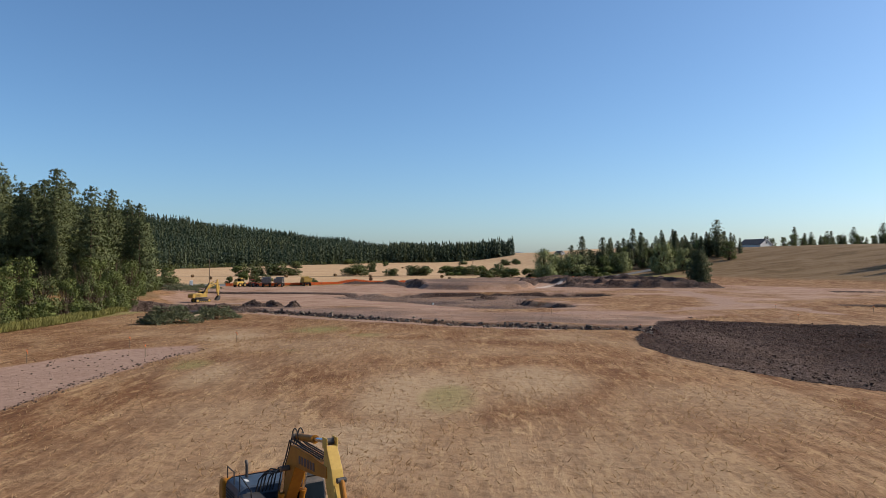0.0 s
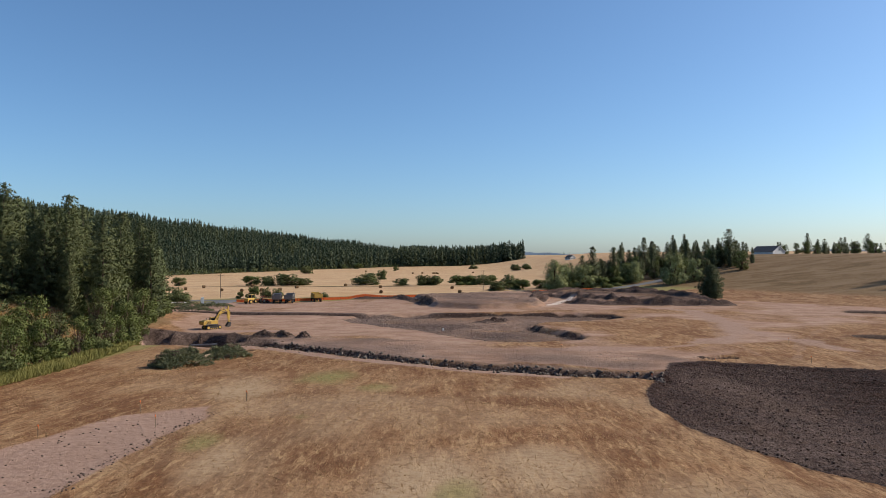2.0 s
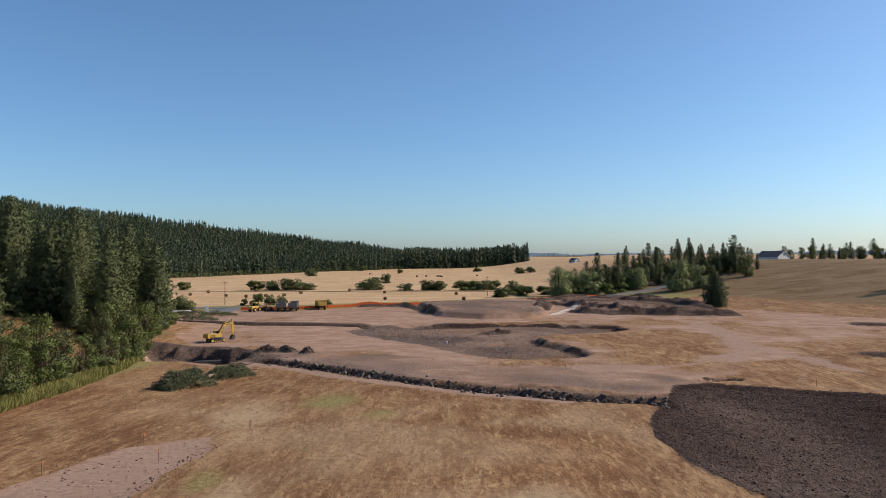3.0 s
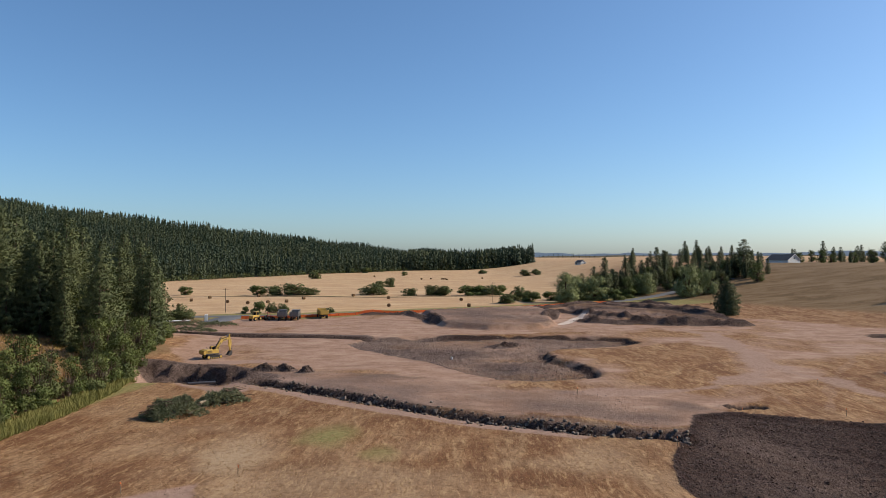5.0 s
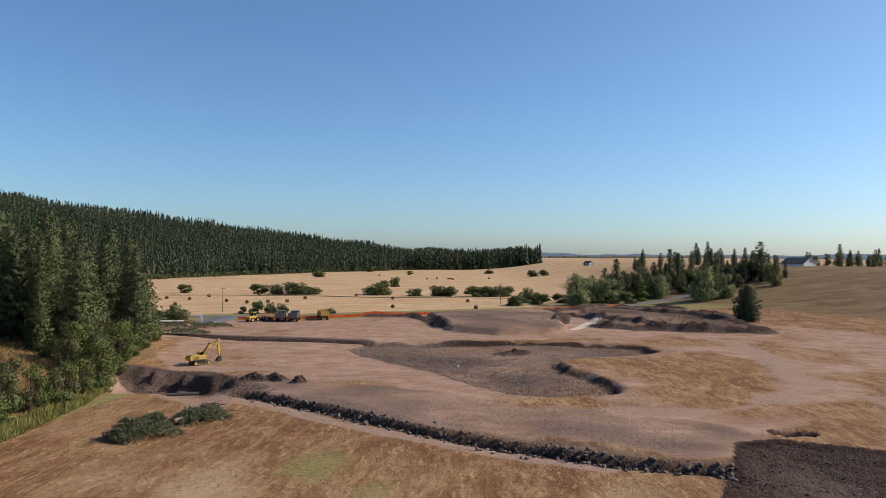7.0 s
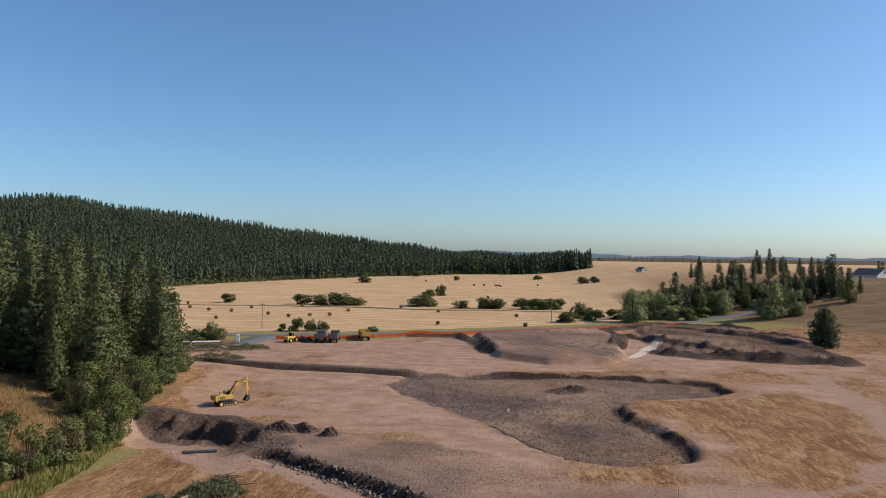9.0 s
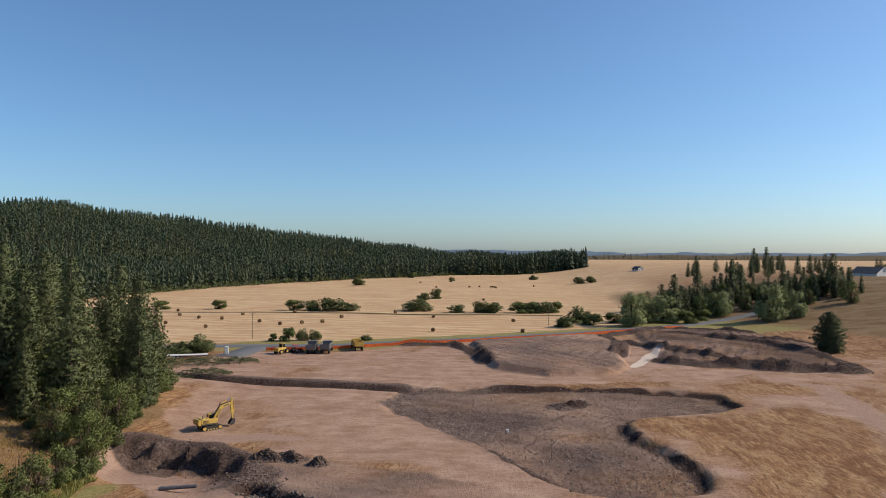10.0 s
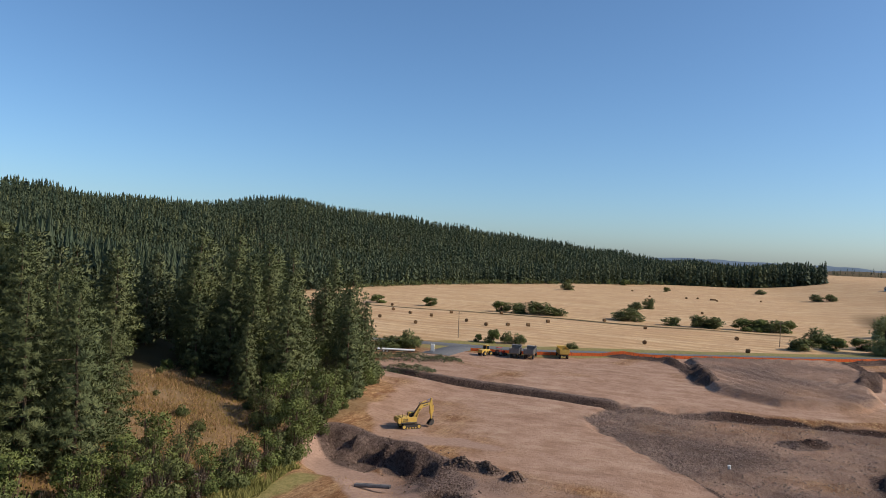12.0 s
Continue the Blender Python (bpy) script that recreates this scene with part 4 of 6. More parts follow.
# shrubs and hedges in the stubble field: x, y, width, height
FIELD_SHRUBS = [(-197, 420, 10, 4.8), (-165, 425, 8, 5.3), (-120, 420, 10, 6), (-112, 420, 10, 5.5), (-98, 418, 14, 6.8), (-88, 419, 8, 4.3), (-53, 427, 12, 6.8),
                (-59, 509, 8, 5.3), (-54, 532, 7, 7), (-31, 420, 8, 4.2), (-17, 418, 9, 6), (-10, 419, 9, 5.6), (2, 422, 10, 6), (9, 423, 9, 6), (16, 424, 10, 6)]
MORE_SHRUBS = [(22, 429, 8, 6), (-102.7, 250, 8, 3.8), (-98.6, 254, 6, 5.6), (-85.8, 285, 3, 2.9), (-80.8, 286, 5, 4.9), (-76, 288, 3.2, 4.1), (-72, 288.5, 3.4, 3.7), (-53.5, 291, 3.3, 2),
               (23, 349, 9, 4.6), (35, 360, 10, 5), (45, 369, 8, 4.8), (30, 372, 9, 7), (12, 436, 9, 5), (56, 372, 9, 7), (78, 372, 8, 6), (88, 384, 8, 5)]
FAR_SHRUBS = [(-65, 800, 7, 5), (24, 850, 8, 5), (66, 760, 10, 6.5), (77, 760, 10, 6), (-150, 720, 11, 7), (-118, 880, 12, 7), (-139, 885, 9, 6)]
for bx, by, wide, tall in FIELD_SHRUBS + MORE_SHRUBS + FAR_SHRUBS:
    i = int(rng.integers(0, 3))
    tree("shrub", SHRUBS[i], "rounded dark green shrub in the stubble field", "shrub", (bx, by), (wide / 4.1, wide / 4.1, tall / 4.2), rng.uniform(0, 360), "shrubs in the field", 0.1)
for i in range(38):
    tree("leafy_tree", ALDERS[int(rng.integers(0, 3))], "leafy green tree among the conifers of the grove", "tree", (rng.uniform(60, 165), rng.uniform(384, 440)), rng.uniform(0.8, 1.5), rng.uniform(0, 360), "leafy trees of the grove", 0.2)
for bx, by, wide, tall in [(51, 356, 12.5, 15), (60, 378, 12, 13), (69, 377, 16, 12.5), (98, 393, 13, 12), (114, 369, 14, 16.5), (126, 372, 10, 12)]:
    tree("willow_tree", WILLOWS[int(rng.integers(0, 2))], "silvery green willow with a broad rounded crown", "willow tree", (bx, by), (wide / 13.0, wide / 13.0, tall / 14.0), rng.uniform(0, 360), "willows by the road", 0.2)
# conifers of the grove on the hillside: x, y, height
GROVE = [(76, 387, 22), (71, 392, 17), (66, 400, 13), (114, 426, 22), (120, 430, 19), (108, 424, 17), (139, 592, 17), (206, 663, 16), (216, 701, 20), (233, 719, 21),
         (173, 731, 17), (185, 451, 10), (159, 412, 21.5), (104, 421, 16), (90, 400, 20), (150, 425, 15), (137, 418, 18), (165, 416, 14), (196, 600, 15)]
for i in range(104):
    u = rng.uniform(0, 1)
    GROVE.append((68 + 105 * u, 392 + 22 * u + rng.uniform(-6, 48), rng.uniform(6, 13.5)))
for i in range(30):
    GROVE.append((rng.uniform(150, 300), rng.uniform(560, 720), rng.uniform(9, 15)))
for bx, by, tall in GROVE:
    tree("pine_tree", FIRS[int(rng.integers(0, 4))], "dark conifer in the grove on the hillside", "pine tree", (bx, by), tall / 20, rng.uniform(0, 360), "conifers of the grove", 0.2)
for i in range(52):
    a, far = rng.uniform(0.475, 0.70), rng.uniform(560, 690)
    tree("pine_tree", FIRS[int(rng.integers(0, 4))], "small dark conifer on the skyline of the hillside", "pine tree", (far * math.sin(a), 30 + far * math.cos(a)), rng.uniform(0.35, 0.62) + 0.35 * (i % 7 == 0), rng.uniform(0, 360), "skyline conifers", 0.2)
for i in range(26):
    a, far = rng.uniform(0.445, 0.66), rng.uniform(550, 640)
    tree("leafy_tree", ALDERS[int(rng.integers(0, 3))], "dark leafy tree on the skyline of the hillside", "tree", (far * math.sin(a), 30 + far * math.cos(a)), rng.uniform(0.8, 1.35), rng.uniform(0, 360), "skyline leafy trees", 0.2)


# ---- forest on the hill ----
def ragged_firs(kinds=14, boughs=62, broad=0.35):
    """Corner places and outward directions of one metre tall firs made of drooping boughs."""
    made = []
    for _ in range(kinds):
        reach, power = rng.uniform(0.12, 0.20), rng.uniform(0.7, 1.0)
        z = 0.04 + 0.94 * rng.uniform(0, 1, boughs) ** 1.1
        r = reach * (1 - z) ** power * rng.uniform(0.6, 1.15, boughs) + 0.014
        a = rng.uniform(0, 2 * math.pi, boughs)
        d = np.stack([np.cos(a), np.sin(a), 0 * a], 1)
        s = np.stack([-np.sin(a), np.cos(a), 0 * a], 1)
        wide = (broad * r + 0.016 * broad / 0.35)[:, None]
        root = d * 0.3 * r[:, None] + (0, 0, 1) * (z + 0.10 * rng.uniform(0.5, 1.2, boughs))[:, None]
        end = d * r[:, None] + (0, 0, 1) * (z - 0.03 + rng.uniform(-0.03, 0.03, boughs))[:, None]
        c = np.stack([root, end + s * wide, end - s * wide + (0, 0, 0.015)], 1).reshape(-1, 3)
        c = np.concatenate([c, [(0, 0, 1.0), (0.014, 0.01, 0.90), (-0.014, -0.006, 0.90)]])
        o = np.concatenate([d + (0, 0, 0.35) + rng.normal(0, 0.25, d.shape), [(0, 0, 1.0)]])
        made.append((c, o))
    return made


def stand(name, places, talls, kinds, material):
    """One joined mesh of many firs, each with a tone of its own."""
    pick, turn = rng.integers(0, len(kinds), len(places)), rng.uniform(0, 2 * math.pi, len(places))
    shade = np.clip(rng.normal(0.5, 0.22, len(places)) + 0.25 * wave(places[:, 0], places[:, 1], 45, 61), 0, 1)
    out, away, tone = [], [], []
    for k, (base, lean) in enumerate(kinds):
        some = np.where(pick == k)[0]
        c, s, h = np.cos(turn[some])[:, None], np.sin(turn[some])[:, None], talls[some][:, None]
        w = h * rng.uniform(0.85, 1.15, h.shape)
        v = np.stack([(base[:, 0] * c - base[:, 1] * s) * w, (base[:, 0] * s + base[:, 1] * c) * w, base[:, 2] * h], -1) + places[some][:, None]
        out.append(v.reshape(-1, 3))
        away.append(np.stack([lean[:, 0] * c - lean[:, 1] * s, lean[:, 0] * s + lean[:, 1] * c, lean[:, 2] + 0 * c], -1).reshape(-1, 3))
        tone.append(np.repeat(shade[some], len(base)))
    me = crown_mesh(name, np.concatenate(out), np.concatenate(away), material, 0.75)
    me.attributes.new("tone", "FLOAT", "POINT").data.foreach_set("value", np.concatenate(tone).astype(np.float32))
    return new(name, me)


def forest(cells, gap, keep):
    (x0, x1), (y0, y1) = cells
    px_, py_ = np.meshgrid(np.arange(x0, x1, gap), np.arange(y0, y1, gap))
    px_, py_ = px_.ravel() + rng.uniform(-0.45, 0.45, px_.size) * gap, py_.ravel() + rng.uniform(-0.45, 0.45, py_.size) * gap
    ok = keep(px_, py_)
    px_, py_ = px_[ok], py_[ok]
    return np.stack([px_, py_, height(px_, py_) - 0.5], 1)


FIR_KINDS = ragged_firs(14, 48, 0.36)


def on_hill(x, y):
    d = line(x, y, WOODS)[0]
    seen = np.arctan2(-x, y - 40) < radians(62)
    return inside_woods(x, y) & (d < 448) & seen & (y < 1480)


spots = forest(((-900, 170), (200, 1500)), 6.4, on_hill)
talls = rng.uniform(13, 22, len(spots)) * (1 + 0.22 * wave(spots[:, 0], spots[:, 1], 60, 30))
hill = stand("hillside_forest", spots, talls, FIR_KINDS, FOREST)
tagged(hill, "dense dark conifer forest covering the long hill", "forest", kind="stuff")
spots = forest(((-330, -200), (95, 520)), 8.0, lambda x, y: (x < np.interp(y, [100, 250, 300, 520], [-208, -215, -262, -300])))
inner = forest(((-212, -140), (62, 250)), 9.0, lambda x, y: (y < 205) | (x < -150))
inner_wood = stand("inner_wood", inner, rng.uniform(17, 28, len(inner)), ragged_firs(6, 460, 0.14), FOREST)
tagged(inner_wood, "dark pines standing close inside the wood", "forest", kind="stuff")
near_wood = stand("wood_interior", spots, rng.uniform(18, 28, len(spots)), ragged_firs(6, 200, 0.22), FOREST)
tagged(near_wood, "dark conifers deeper in the wood", "forest", kind="stuff")
a_, f_ = rng.uniform(-0.05, 0.75, 900), rng.uniform(3450, 3900, 900)
spots = np.stack([f_ * np.sin(a_), f_ * np.cos(a_)], 1)
spots = np.column_stack([spots, height(spots[:, 0], spots[:, 1]) - 1])
far_wood = stand("distant_woods", spots, rng.uniform(14, 24, len(spots)) * 1.2, ragged_firs(5, 22), FOREST)
tagged(far_wood, "dark woods on the distant ridge", "forest", kind="stuff")
spots = forest(((-80, 104), (940, 1060)), 6.2, lambda x, y: edge(x, y, [(-85, 955), (-60, 940), (40, 982), (96, 996), (104, 1012), (60, 1050), (-80, 1030)]) > 0)
crest_wood = stand("crest_wood", spots, rng.uniform(20, 29, len(spots)), FIR_KINDS, FOREST)
tagged(crest_wood, "dark conifer wood on the crest of the stubble field", "forest", kind="stuff")
# shrubby fringe at the foot of the hill
fringe = []
for (ax, ay), (bx, by) in zip(WOODS[1:], WOODS[2:-1]):
    for k in np.arange(0, 1, 7.0 / math.dist((ax, ay), (bx, by))):
        fringe.append((ax + (bx - ax) * k + rng.uniform(0, 9), ay + (by - ay) * k, rng.uniform(2.5, 6)))
fringe = np.array(fringe)
lumps = []
for fx, fy, s in fringe:
    d = rng.normal(0, 1, (70, 3))
    d /= np.linalg.norm(d, axis=1)[:, None]
    lumps.append(sprays(np.array([fx, fy, z_at(fx, fy) + s * 0.4]) + d * s * (0.9, 0.9, 0.6) * rng.uniform(0.6, 1.0, (70, 1)), d * 0.5 + (0, 0, 0.3), 1.3, 1.1, 1))
tagged(new("forest_fringe", mesh_of("forest_fringe", *tris(np.concatenate(lumps)), HEDGE)), "green scrub along the foot of the forest", "shrubs", kind="stuff")

# ---- excavators ----
def loop_outline(cx0, cx1, cz, r, n=7):
    """Outline of a crawler track: two half rounds joined by straights."""
    pts = [(cx1 + r * math.sin(math.pi * k / n), cz + r * math.cos(math.pi * k / n)) for k in range(n + 1)]
    return pts + [(cx0 - r * math.sin(math.pi * k / n), cz - r * math.cos(math.pi * k / n)) for k in range(n + 1)]


def cylinder_pair(parent, name, a, b, r, paint):
    """A hydraulic cylinder: painted barrel and bright rod."""
    a, b = Vector(a), Vector(b)
    m = a.lerp(b, 0.58)
    bm = rod(BM(), a, m, r, sides=14)
    rod(bm, m - (m - a).normalized() * 0.10, m, r * 1.18, sides=14)
    barrel = part(name, bm, paint, parent)
    part("piston_rod", rod(BM(), m, b, r * 0.55, sides=12), CHROME, barrel, "bright steel piston rod")
    eye = BM()
    for p in (a, b):
        rod(eye, p + Vector((0, -r * 1.5, 0)), p + Vector((0, r * 1.5, 0)), r * 0.9, sides=12)
    part("pin", eye, DARKSTEEL, barrel)


def excavator(at, turn, paint, dark_hood, label, scale=1.0, bend=(2.35, 4.15), knee=(5.3, 4.3), tip=(6.7, 1.35)):
    """Crawler excavator that faces +x of its own; knee and tip are the ends of its stick, ahead and up."""
    ob = thing("excavator", label, "excavator", at, turn)
    ob.scale = (scale,) * 3
    for side in (-1, 1):
        y0 = side * 1.2
        bm = plate(BM(), loop_outline(-1.65, 1.65, 0.45, 0.43), y0 - 0.3, y0 + 0.3)
        track = part("track", bm, BLACK, ob, "dusty black crawler track")
        shoe = BM()
        for k in range(20):
            x = -1.75 + 3.5 * k / 19
            box(shoe, (0.11, 0.62, 0.05), (x, y0, 0.90))
            box(shoe, (0.11, 0.62, 0.05), (x, y0, 0.02))
        for k in range(7):
            a = math.pi * (k + 0.5) / 7
            for cx, s in ((1.65, 1), (-1.65, -1)):
                box(shoe, (0.05, 0.62, 0.12), (cx + s * 0.45 * math.sin(a), y0, 0.45 + 0.45 * math.cos(a)), Matrix.Rotation(-s * a + math.pi / 2, 4, "Y"))
        part("track_shoe", shoe, DARKSTEEL, track)
        roll = BM()
        for x, r in ((-1.65, 0.34), (1.65, 0.34), (-0.9, 0.16), (-0.3, 0.16), (0.3, 0.16), (0.9, 0.16)):
            rod(roll, (x, y0 - 0.33, 0.45 if r > 0.2 else 0.22), (x, y0 + 0.33, 0.45 if r > 0.2 else 0.22), r, sides=16)
        part("track_roller", roll, paint, track)
    bm = box(BM(), (2.4, 1.9, 0.36), (0, 0, 0.72), bevel=0.05)
    rod(bm, (0, 0, 0.85), (0, 0, 1.12), 0.72, sides=24)
    part("undercarriage", bm, DARKSTEEL, ob)
    part("deck", box(BM(), (4.0, 2.7, 0.26), (-0.75, 0, 1.22), bevel=0.05), DARKSTEEL, ob)
    # engine house, counterweight, side boxes
    hood = plate(BM(), [(-2.35, 1.35), (-2.35, 2.2), (-2.15, 2.42), (-0.35, 2.42), (-0.2, 2.2), (-0.2, 1.35)], -1.33, 1.33, 0.28 if dark_hood else 0.16)
    part("engine_hood", hood, BLUEGREY if dark_hood else paint, ob, "blue-grey rounded engine hood" if dark_hood else "")
    rear = plate(BM(), [(-2.95, 1.25), (-3.05, 1.6), (-2.98, 2.1), (-2.75, 2.3), (-2.36, 2.3), (-2.36, 1.15), (-2.7, 1.12)], -1.36, 1.36, 0.09)
    part("counterweight", rear, paint, ob)
    part("side_box", box(BM(), (1.45, 0.78, 0.9), (0.42, -0.95, 1.82), bevel=0.06), DARKSTEEL if dark_hood else paint, ob)
    rail = pipe_along(BM(), [(-0.35, -1.28, 2.35), (-0.35, -1.28, 2.95), (1.05, -1.28, 2.75), (1.1, -1.28, 2.2)], 0.022)
    part("handrail", rail, BLACK, ob, "black tube handrail")
    rail = pipe_along(BM(), [(-2.1, -1.25, 2.4), (-2.1, -1.25, 2.85), (-1.2, -1.25, 2.85), (-1.2, -1.25, 2.4)], 0.022)
    part("handrail", rail, BLACK, ob, "black tube handrail")
    pipe = pipe_along(BM(), [(-1.75, -0.6, 2.4), (-1.75, -0.6, 2.92), (-1.85, -0.6, 3.02)], 0.06, 10)
    part("exhaust_pipe", pipe, DARKSTEEL, ob)
    vent = BM()
    for k in range(6):
        box(vent, (1.1, 0.02, 0.05), (-1.4, -1.345, 1.55 + 0.11 * k))
    part("vent_slats", vent, BLACK, ob)
    # cab on the driver's left
    cab_out = [(-0.12, 1.35), (-0.12, 2.88), (0.02, 3.0), (1.25, 3.0), (1.42, 2.85), (1.62, 2.1), (1.62, 1.5), (1.5, 1.35)]
    cab = part("cab", plate(BM(), cab_out, 0.42, 1.34, 0.05), DARKSTEEL if dark_hood else paint, ob)
    part("cab_roof", box(BM(), (1.35, 0.86, 0.07), (0.62, 0.88, 3.02), bevel=0.03), BLACK if dark_hood else paint, cab)
    for y in (0.405, 1.355):
        pane = plate(BM(), [(0.02, 2.0), (0.02, 2.82), (1.2, 2.84), (1.45, 2.1), (1.45, 2.0)], y - 0.006, y + 0.006)
        part("side_window", pane, GLASS, cab, "dark cab glass")
    front = BM()
    for (xa, za), (xb, zb) in (((1.46, 2.80), (1.645, 2.08)), ((1.645, 2.02), (1.645, 1.55))):
        vs = [front.verts.new(v) for v in ((xa, 0.5, za), (xa, 1.26, za), (xb, 1.26, zb), (xb, 0.5, zb))]
        face = front.faces.new(vs)
        bmesh.ops.solidify(front, geom=[face], thickness=0.012)
    part("windscreen", front, GLASS, cab, "dark windscreen")
    part("rear_window", box(BM(), (0.02, 0.7, 0.6), (-0.13, 0.88, 2.5)), GLASS, cab)
    mirror = rod(BM(), (1.5, 1.34, 2.5), (1.6, 1.56, 2.6), 0.018, sides=6)
    box(mirror, (0.04, 0.16, 0.26), (1.62, 1.6, 2.55), bevel=0.01)
    part("mirror", mirror, BLACK, ob)
    # boom from its foot over a bend to the knee
    foot, knee_, tip_ = Vector((0.75, 0, 1.75)), Vector((knee[0], 0, knee[1])), Vector((tip[0], 0, tip[1]))
    way = knee_ - foot
    up = Vector((-way.z, 0, way.x)).normalized()
    bend = Vector((bend[0], 0, bend[1]))

    def slab(points, r, y):
        """Outline along a chain of points with half depths r."""
        top, low = [], []
        for i, p in enumerate(points):
            d = (points[min(i + 1, len(points) - 1)] - points[max(i - 1, 0)]).normalized()
            nrm = Vector((-d.z, 0, d.x))
            top.append(p + nrm * r[i])
            low.append(p - nrm * r[i])
        return plate(BM(), [(p.x, p.z) for p in top + low[::-1]], -y, y, 0.02)

    boom = part("boom", slab([foot - way.normalized() * 0.15, foot.lerp(bend, 0.35), bend, bend.lerp(knee_, 0.5), knee_], [0.22, 0.31, 0.40, 0.30, 0.18], 0.22), paint, ob)
    d2 = (knee_ - bend).normalized()
    n2 = Vector((-d2.z, 0, d2.x))
    text = BM()
    ang = Matrix.Rotation(-math.atan2(d2.z, d2.x), 4, "Y")
    for k in range(6):
        for y in (-0.226, 0.226):
            c = bend.lerp(knee_, 0.22 + 0.085 * k) + n2 * -0.02
            box(text, (0.15, 0.012, 0.27), (c.x, y, c.z), ang)
    part("lettering", text, FADED, boom, "faded dark lettering blocks")
    # stick: passes the knee, tapers to the bucket pin
    sd = (tip_ - knee_).normalized()
    sn = Vector((-sd.z, 0, sd.x))
    heel = knee_ - sd * 0.78
    pts = [heel + sn * 0.16, knee_ - sd * 0.05 + sn * 0.06, knee_ + sd * 0.5, knee_.lerp(tip_, 0.6), tip_]
    # dark-hooded machine: lit yellow on the stick, shaded amber on the boom
    stick = part("stick", slab(pts, [0.10, 0.30, 0.29, 0.21, 0.13], 0.19), YELLOW if dark_hood else paint, ob)
    ears = BM()
    for y in (-0.17, 0.17):
        c = heel + sn * 0.16
        box(ears, (0.34, 0.045, 0.36), (c.x - sd.x * 0.1, y, c.z - sd.z * 0.1), bevel=0.015)
    part("bracket", ears, YELLOW if dark_hood else paint, stick)
    for y in (-0.11, 0.11):
        a, b = knee_ + sd * 0.5 + sn * 0.30, knee_.lerp(tip_, 0.66) + sn * 0.20
        peak = b + sn * 0.22 - sd * 0.1
        part("weld_rib", plate(BM(), [(a.x, a.z), (peak.x, peak.z), (b.x, b.z)], y - 0.02, y + 0.02), YELLOW if dark_hood else paint, stick)
        a, b = knee_ + sd * 0.5 - sn * 0.28, knee_.lerp(tip_, 0.66) - sn * 0.19
        peak = b - sn * 0.22 - sd * 0.1
        part("weld_rib", plate(BM(), [(a.x, a.z), (b.x, b.z), (peak.x, peak.z)], y - 0.02, y + 0.02), YELLOW if dark_hood else paint, stick)
    if dark_hood:
        part("name_plate", box(BM(), (0.34, 0.12, 0.02), (-1.3, -0.75, 2.43)), WHITE, ob, "small white plate on the hood")
        for k in range(6):
            y, r = -0.62 + 0.13 * k, 0.06 * (k % 3)
            chain = [(-0.25, y - 0.1, 2.25), (-0.15, y, 2.75 + r), (0.15, y * 0.8, 3.05 + r), (0.55, y * 0.6, 3.12 + r), (0.95, y * 0.5, 3.25), (1.25, y * 0.45, 3.45)]
            part("hose", pipe_along(BM(), chain, 0.028, 7), BLACK, ob, "black hydraulic hose")
    # cylinders
    lift_to = foot.lerp(bend, 0.80)
    for y in (-0.40, 0.40):
        cylinder_pair(ob, "boom_cylinder", (1.25, y, 1.45), (lift_to.x, y, lift_to.z), 0.105, paint)
    a = bend + n2 * 0.62 - d2 * 0.1
    b = heel + sn * 0.10 - sd * 0.15
    cylinder_pair(boom, "stick_cylinder", a, b, 0.125, paint)
    a, b = knee_ + sd * 0.35 + sn * 0.55, knee_.lerp(tip_, 0.86) + sn * 0.42
    cylinder_pair(stick, "bucket_cylinder", a, b, 0.095, paint)
    # hoses over the bend
    for k, y in enumerate((-0.24, -0.14, -0.05, 0.06, 0.16)):
        hose = BM()
        r = 0.50 + 0.05 * (k % 3)
        chain = [foot.lerp(bend, 0.1) + up * 0.34, foot.lerp(bend, 0.45) + up * (r + 0.05), foot.lerp(bend, 0.75) + up * r, bend + up * (0.55 + 0.1 * (k % 2)), bend.lerp(knee_, 0.25) + n2 * 0.44, bend.lerp(knee_, 0.85) + n2 * 0.36]
        pipe_along(hose, [Vector((p.x, y, p.z)) for p in chain], 0.026, 7)
        part("hose", hose, BLACK, boom, "black hydraulic hose")
    loops = BM()
    for y in (-0.12, 0.08):
        c = bend + n2 * 0.62
        pipe_along(loops, [Vector((c.x + 0.28 * math.cos(t) * d2.x, y, c.z + 0.30 * math.sin(t))) for t in np.linspace(-0.4, math.pi, 8)], 0.022, 6)
    part("hose_loop", loops, BLACK, boom)
    # bucket curled below the stick's end, with teeth
    bx, bz = tip_.x, tip_.z
    shell = [(0.10, 0.16), (0.32, 0.02), (0.42, -0.35), (0.30, -0.85), (-0.05, -1.15), (-0.55, -1.22), (-0.95, -1.02), (-0.88, -0.96), (-0.52, -1.13), (-0.10, -1.04),
             (0.18, -0.78), (0.28, -0.34), (0.16, -0.06), (-0.12, 0.05), (-0.14, 0.16)]
    bm = plate(BM(), [(bx + x, bz + z) for x, z in shell], -0.55, 0.55)
    for y in (-0.55, 0.51):
        plate(bm, [(bx + x, bz + z) for x, z in ((0.1, 0.1), (0.36, -0.3), (0.25, -0.82), (-0.1, -1.08), (-0.55, -1.16), (-0.9, -0.98), (-0.25, -0.05))], y, y + 0.04)
    bucket = part("bucket", bm, DARKSTEEL, ob, "worn grey steel bucket")
    for k in range(5):
        y = -0.46 + 0.23 * k
        tooth = plate(BM(), [(bx - 0.86, bz - 1.06), (bx - 1.12, bz - 0.86), (bx - 0.88, bz - 0.97)], y - 0.05, y + 0.05)
        part("tooth", tooth, DARKSTEEL, bucket)
